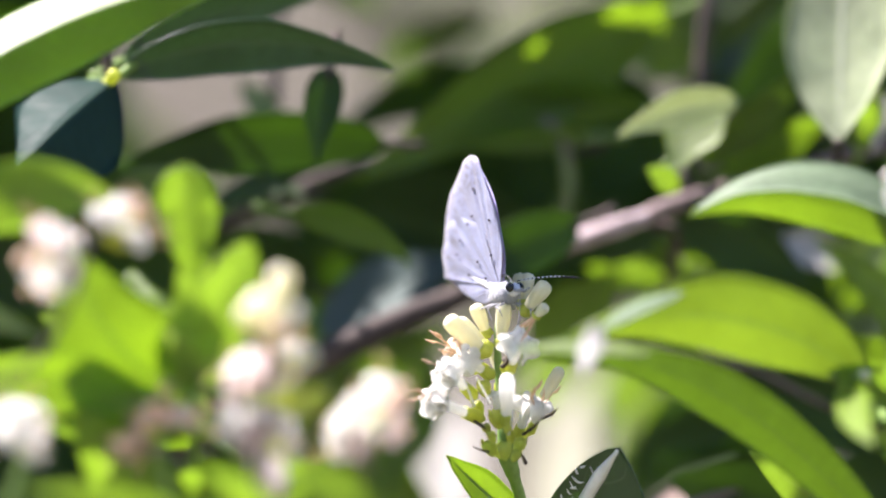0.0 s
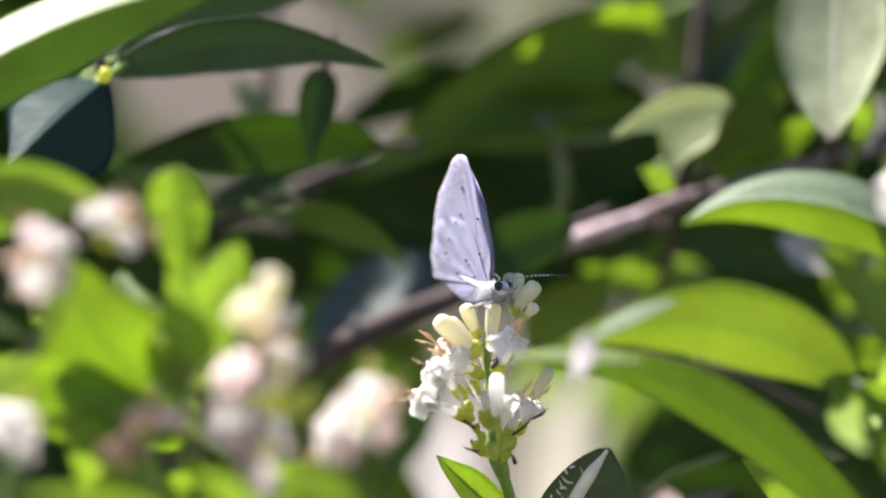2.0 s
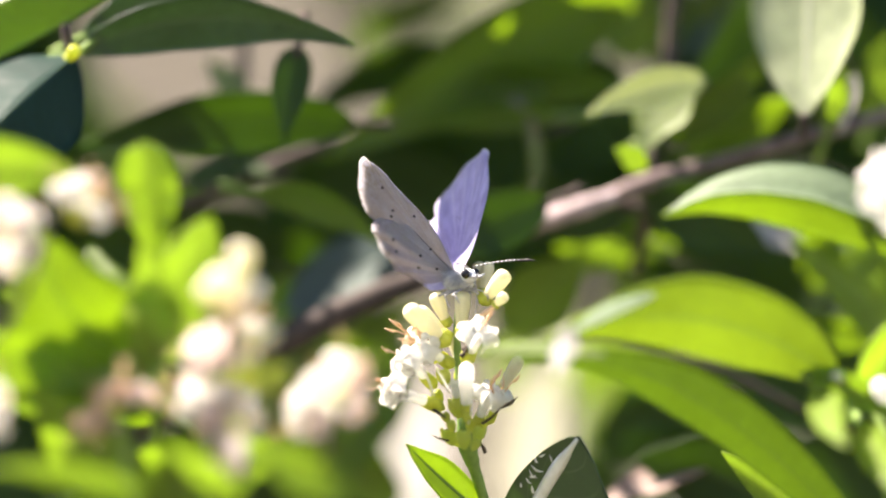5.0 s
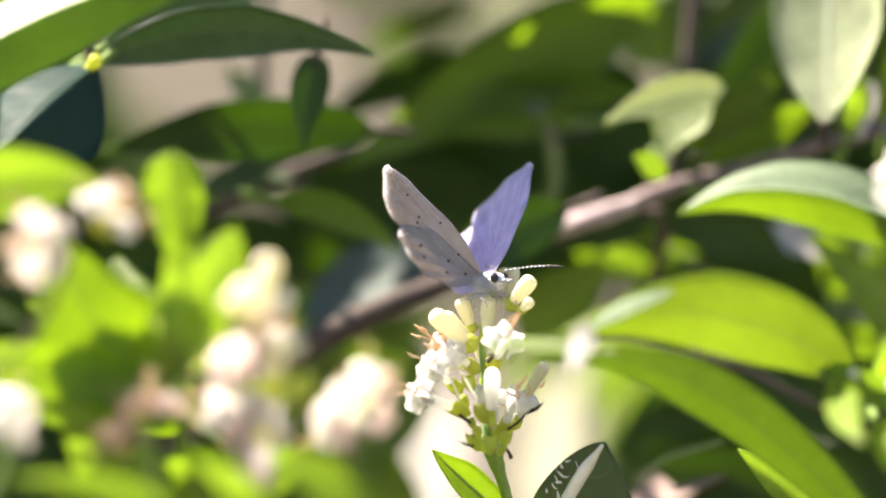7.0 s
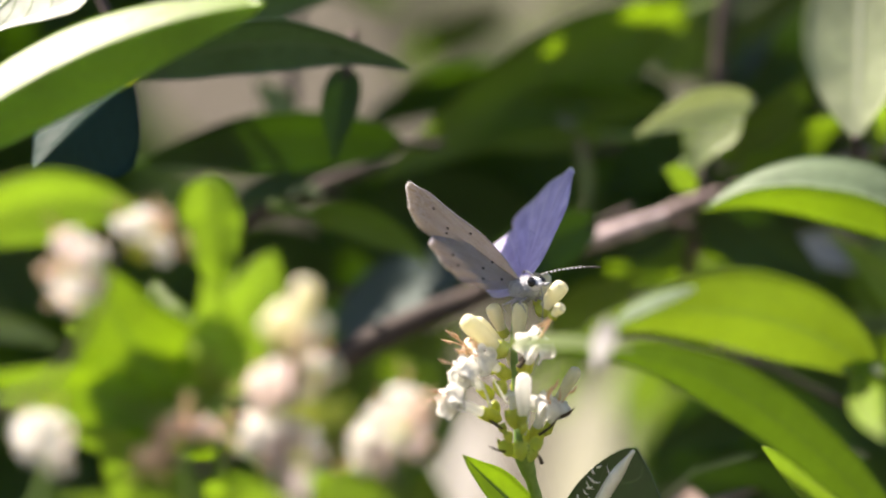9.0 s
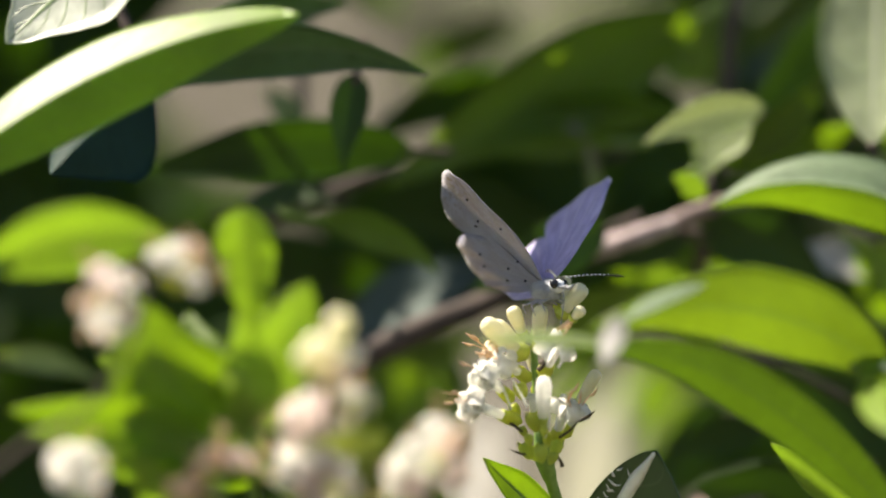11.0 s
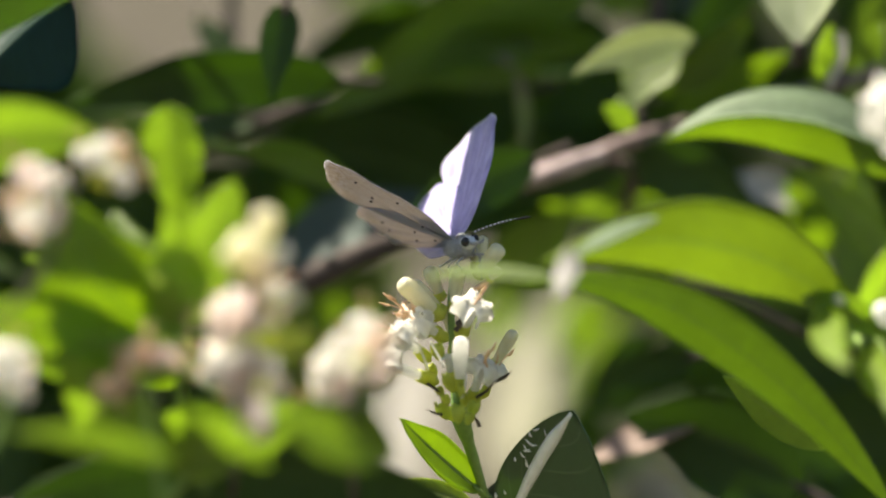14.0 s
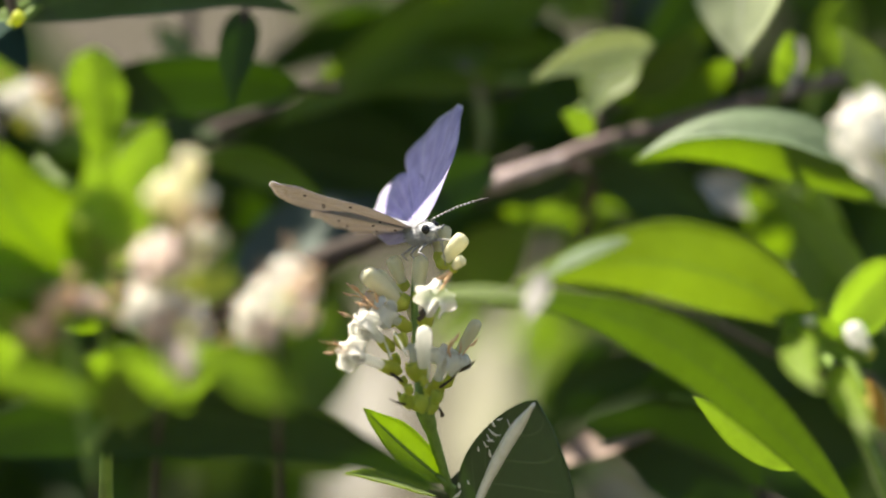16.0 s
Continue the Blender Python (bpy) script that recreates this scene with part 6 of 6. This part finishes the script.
    walk(near_leaves, [
        (0, pose(-0.02643, -0.0430, 1.26746)),
        (0.5, pose(-0.02637, -0.0430, 1.26746)),
        (1, pose(-0.02583, -0.0430, 1.26689)),
        (1.5, pose(-0.02614, -0.0430, 1.26671)),
        (2, pose(-0.02688, -0.0430, 1.26712)),
        (2.5, pose(-0.02759, -0.0430, 1.26746)),
        (3, pose(-0.02731, -0.0430, 1.26702)),
        (5.5, pose(-0.02717, -0.0430, 1.26751)),
        (6, pose(-0.02665, -0.0430, 1.26751)),
        (6.5, pose(-0.02660, -0.0430, 1.26707)),
        (7, pose(-0.02649, -0.0430, 1.26718)),
        (7.5, pose(-0.02625, -0.0430, 1.26683)),
        (8, pose(-0.02578, -0.0430, 1.26653)),
        (8.5, pose(-0.02619, -0.0430, 1.26696)),
        (9, pose(-0.02578, -0.0430, 1.26619)),
        (9.5, pose(-0.02538, -0.0430, 1.26585)),
        (12, pose(-0.02228, -0.0430, 1.26228)),
        (12.5, pose(-0.02538, -0.0430, 1.26275)),
        (13, pose(-0.02269, -0.0430, 1.26432)),
        (13.5, pose(-0.02898, -0.0430, 1.26934)),
        (14, pose(-0.02345, -0.0430, 1.26601)),
        (14.5, pose(-0.02700, -0.0430, 1.26920)),
        (15, pose(-0.02834, -0.0430, 1.27061)),
        (15.5, pose(-0.02957, -0.0430, 1.27468)),
        (16, pose(-0.02712, -0.0430, 1.27269)),
    ])
    walk(left_leaf, [
        (0, pose(-0.05341, -0.0500, 1.30121)),
        (0.5, pose(-0.05335, -0.0500, 1.30121)),
        (1, pose(-0.05284, -0.0500, 1.30065)),
        (1.5, pose(-0.05312, -0.0500, 1.30045)),
        (2, pose(-0.05389, -0.0500, 1.30087)),
        (2.5, pose(-0.05457, -0.0500, 1.30121)),
        (3, pose(-0.05428, -0.0500, 1.30076)),
        (5.5, pose(-0.05417, -0.0500, 1.30127)),
        (6, pose(-0.05365, -0.0500, 1.30127)),
        (6.5, pose(-0.05358, -0.0500, 1.30081)),
        (7, pose(-0.05348, -0.0500, 1.30093)),
        (7.5, pose(-0.05324, -0.0500, 1.30059)),
        (8, pose(-0.05278, -0.0500, 1.30028)),
        (8.5, pose(-0.05318, -0.0500, 1.30070)),
        (9, pose(-0.05278, -0.0500, 1.29994)),
        (9.5, pose(-0.05236, -0.0500, 1.29960)),
        (12, pose(-0.04930, -0.0500, 1.29607)),
        (12.5, pose(-0.05236, -0.0500, 1.29653)),
        (13, pose(-0.04971, -0.0500, 1.29808)),
        (13.5, pose(-0.05597, -0.0500, 1.30307)),
        (14, pose(-0.05048, -0.0500, 1.29978)),
        (14.5, pose(-0.05399, -0.0500, 1.30295)),
        (15, pose(-0.05532, -0.0500, 1.30434)),
        (15.5, pose(-0.05653, -0.0500, 1.30838)),
        (16, pose(-0.05411, -0.0500, 1.30642)),
    ])
    walk(low_leaf, [
        (0, pose(-0.04129, -0.0640, 1.26584)),
        (0.5, pose(-0.04123, -0.0640, 1.26584)),
        (1, pose(-0.04072, -0.0640, 1.26527)),
        (1.5, pose(-0.04100, -0.0640, 1.26510)),
        (2, pose(-0.04174, -0.0640, 1.26550)),
        (2.5, pose(-0.04243, -0.0640, 1.26584)),
        (3, pose(-0.04214, -0.0640, 1.26538)),
        (5.5, pose(-0.04203, -0.0640, 1.26590)),
        (6, pose(-0.04152, -0.0640, 1.26590)),
        (6.5, pose(-0.04146, -0.0640, 1.26544)),
        (7, pose(-0.04135, -0.0640, 1.26555)),
        (7.5, pose(-0.04112, -0.0640, 1.26521)),
        (8, pose(-0.04066, -0.0640, 1.26493)),
        (8.5, pose(-0.04106, -0.0640, 1.26533)),
        (9, pose(-0.04066, -0.0640, 1.26459)),
        (9.5, pose(-0.04026, -0.0640, 1.26424)),
        (12, pose(-0.03724, -0.0640, 1.26076)),
        (12.5, pose(-0.04026, -0.0640, 1.26122)),
        (13, pose(-0.03764, -0.0640, 1.26276)),
        (13.5, pose(-0.04380, -0.0640, 1.26766)),
        (14, pose(-0.03838, -0.0640, 1.26441)),
        (14.5, pose(-0.04186, -0.0640, 1.26755)),
        (15, pose(-0.04317, -0.0640, 1.26892)),
        (15.5, pose(-0.04437, -0.0640, 1.27291)),
        (16, pose(-0.04197, -0.0640, 1.27097)),
    ])
    walk(upper, [
        (0, pose(-0.04112, 0.0240, 1.33103)),
        (0.5, pose(-0.04112, 0.0240, 1.33078)),
        (1, pose(-0.04112, 0.0240, 1.33078)),
        (1.5, pose(-0.04124, 0.0240, 1.33065)),
        (2, pose(-0.04137, 0.0240, 1.33109)),
        (2.5, pose(-0.04155, 0.0240, 1.33096)),
        (3, pose(-0.04162, 0.0240, 1.33146)),
        (5.5, pose(-0.04199, 0.0240, 1.33109)),
        (6, pose(-0.04199, 0.0240, 1.33121)),
        (6.5, pose(-0.04205, 0.0240, 1.33127)),
        (7, pose(-0.04174, 0.0240, 1.33096)),
        (7.5, pose(-0.04162, 0.0240, 1.33090)),
        (8, pose(-0.04137, 0.0240, 1.33078)),
        (8.5, pose(-0.04143, 0.0240, 1.33090)),
        (9, pose(-0.04124, 0.0240, 1.33096)),
        (9.5, pose(-0.04094, 0.0240, 1.33084)),
        (12, pose(-0.03945, 0.0240, 1.33115)),
        (12.5, pose(-0.03895, 0.0240, 1.33152)),
        (13, pose(-0.04032, 0.0240, 1.33208)),
        (13.5, pose(-0.04087, 0.0240, 1.33177)),
        (14, pose(-0.04124, 0.0240, 1.33239)),
        (14.5, pose(-0.04149, 0.0240, 1.33115)),
        (15, pose(-0.04224, 0.0240, 1.33072)),
        (15.5, pose(-0.04149, 0.0240, 1.33121)),
        (16, pose(-0.04224, 0.0240, 1.33022)),
    ])
    walk(corner, [
        (0, pose(-0.05949, -0.0240, 1.31250)),
        (0.5, pose(-0.05932, -0.0240, 1.31203)),
        (1, pose(-0.05843, -0.0240, 1.31084)),
        (1.5, pose(-0.05884, -0.0240, 1.31055)),
        (2, pose(-0.05973, -0.0240, 1.31191)),
        (2.5, pose(-0.06038, -0.0240, 1.31244)),
        (3, pose(-0.06080, -0.0240, 1.31280)),
        (5.5, pose(-0.06074, -0.0240, 1.31315)),
        (6, pose(-0.05991, -0.0240, 1.31256)),
        (6.5, pose(-0.05973, -0.0240, 1.31197)),
        (7, pose(-0.05943, -0.0240, 1.31197)),
        (7.5, pose(-0.05908, -0.0240, 1.31155)),
        (8, pose(-0.05837, -0.0240, 1.31084)),
        (8.5, pose(-0.05860, -0.0240, 1.31078)),
        (9, pose(-0.05825, -0.0240, 1.30960)),
        (9.5, pose(-0.05766, -0.0240, 1.30930)),
        (12, pose(-0.05505, -0.0240, 1.30758)),
        (12.5, pose(-0.05712, -0.0240, 1.30676)),
        (13, pose(-0.05617, -0.0240, 1.30871)),
        (13.5, pose(-0.06246, -0.0240, 1.31475)),
        (14, pose(-0.05724, -0.0240, 1.31132)),
        (14.5, pose(-0.06092, -0.0240, 1.31458)),
        (15, pose(-0.06216, -0.0240, 1.31576)),
        (15.5, pose(-0.06323, -0.0240, 1.31985)),
        (16, pose(-0.06097, -0.0240, 1.31784)),
    ])
    walk(hanging, [
        (0, pose(0.04360, 0.0320, 1.31117)),
        (0.5, pose(0.04354, 0.0320, 1.31123)),
        (1, pose(0.04366, 0.0320, 1.31111)),
        (1.5, pose(0.04348, 0.0320, 1.31123)),
        (2, pose(0.04354, 0.0320, 1.31129)),
        (2.5, pose(0.04354, 0.0320, 1.31111)),
        (3, pose(0.04354, 0.0320, 1.31143)),
        (5.5, pose(0.04341, 0.0320, 1.31149)),
        (6, pose(0.04340, 0.0320, 1.31154)),
        (6.5, pose(0.04348, 0.0320, 1.31136)),
        (7, pose(0.04360, 0.0320, 1.31154)),
        (7.5, pose(0.04366, 0.0320, 1.31149)),
        (8, pose(0.04366, 0.0320, 1.31149)),
        (8.5, pose(0.04360, 0.0320, 1.31154)),
        (9, pose(0.04366, 0.0320, 1.31149)),
        (9.5, pose(0.04385, 0.0320, 1.31135)),
        (12, pose(0.04472, 0.0320, 1.31117)),
        (12.5, pose(0.04478, 0.0320, 1.31166)),
        (13, pose(0.04484, 0.0320, 1.31204)),
        (13.5, pose(0.04454, 0.0320, 1.31360)),
        (14, pose(0.04416, 0.0320, 1.31373)),
        (14.5, pose(0.04366, 0.0320, 1.31330)),
        (15, pose(0.04272, 0.0320, 1.31336)),
        (15.5, pose(0.04317, 0.0320, 1.31235)),
        (16, pose(0.04198, 0.0320, 1.31292)),
    ])
    walk(bush, [
        (0, pose(0.05831, 0.0550, 1.31439)),
        (5.5, pose(0.05831, 0.0550, 1.31409)),
        (9.5, pose(0.05831, 0.0550, 1.31439)),
        (12, pose(0.05831, 0.0550, 1.31369)),
        (13, pose(0.05831, 0.0550, 1.31339)),
        (14, pose(0.05831, 0.0550, 1.31319)),
        (15, pose(0.05831, 0.0550, 1.31319)),
        (16, pose(0.05831, 0.0550, 1.31339)),
    ])
    # Slid sideways to fit where the pale end shows in the camera's view.
    walk(strip, [
        (0, pose(0.0065, 0, 0)),
        (3, pose(0.0060, 0, 0)),
        (5.5, pose(0.0045, 0, 0)),
        (7, pose(0.0040, 0, 0)),
        (9.5, pose(0.0030, 0, 0)),
        (12, pose(0.0000, 0, 0)),
        (13, pose(0.0010, 0, 0)),
        (14, pose(0.0000, 0, 0)),
        (15, pose(0.0010, 0, 0)),
        (16, pose(0.0020, 0, 0)),
    ])
    # Keyed to swing its shade over the broad leaf after eight seconds.
    walk(spray, [
        (0, pose(-0.062, 0.1050, 1.43)),
        (3, pose(-0.062, 0.1055, 1.43)),
        (6, pose(-0.062, 0.1050, 1.43)),
        (8, pose(-0.062, 0.1055, 1.43)),
        (9, pose(-0.062, 0.0990, 1.43)),
        (10, pose(-0.062, 0.0910, 1.43)),
        (12, pose(-0.062, 0.0890, 1.43)),
        (14, pose(-0.062, 0.0900, 1.43)),
        (16, pose(-0.062, 0.0890, 1.43)),
    ])
    # Keyed to bring its shadow onto the wings and off them.
    walk(over, [
        (0, pose(-0.03, 0.0180, 1.37)),
        (1, pose(-0.03, 0.0185, 1.37)),
        (2, pose(-0.03, 0.0190, 1.37)),
        (2.5, pose(-0.03, 0.0245, 1.37)),
        (3, pose(-0.03, 0.0310, 1.37)),
        (5.5, pose(-0.03, 0.0320, 1.37)),
        (7, pose(-0.03, 0.0316, 1.37)),
        (9.5, pose(-0.03, 0.0316, 1.37)),
        (12, pose(-0.03, 0.0270, 1.37)),
        (12.5, pose(-0.03, 0.0240, 1.37)),
        (13, pose(-0.03, 0.0246, 1.37)),
        (13.5, pose(-0.03, 0.0244, 1.37)),
        (14, pose(-0.03, 0.0264, 1.37)),
        (14.5, pose(-0.03, 0.0290, 1.37)),
        (15, pose(-0.03, 0.0325, 1.37)),
        (15.5, pose(-0.03, 0.0340, 1.37)),
        (16, pose(-0.03, 0.0340, 1.37)),
    ])


motions()
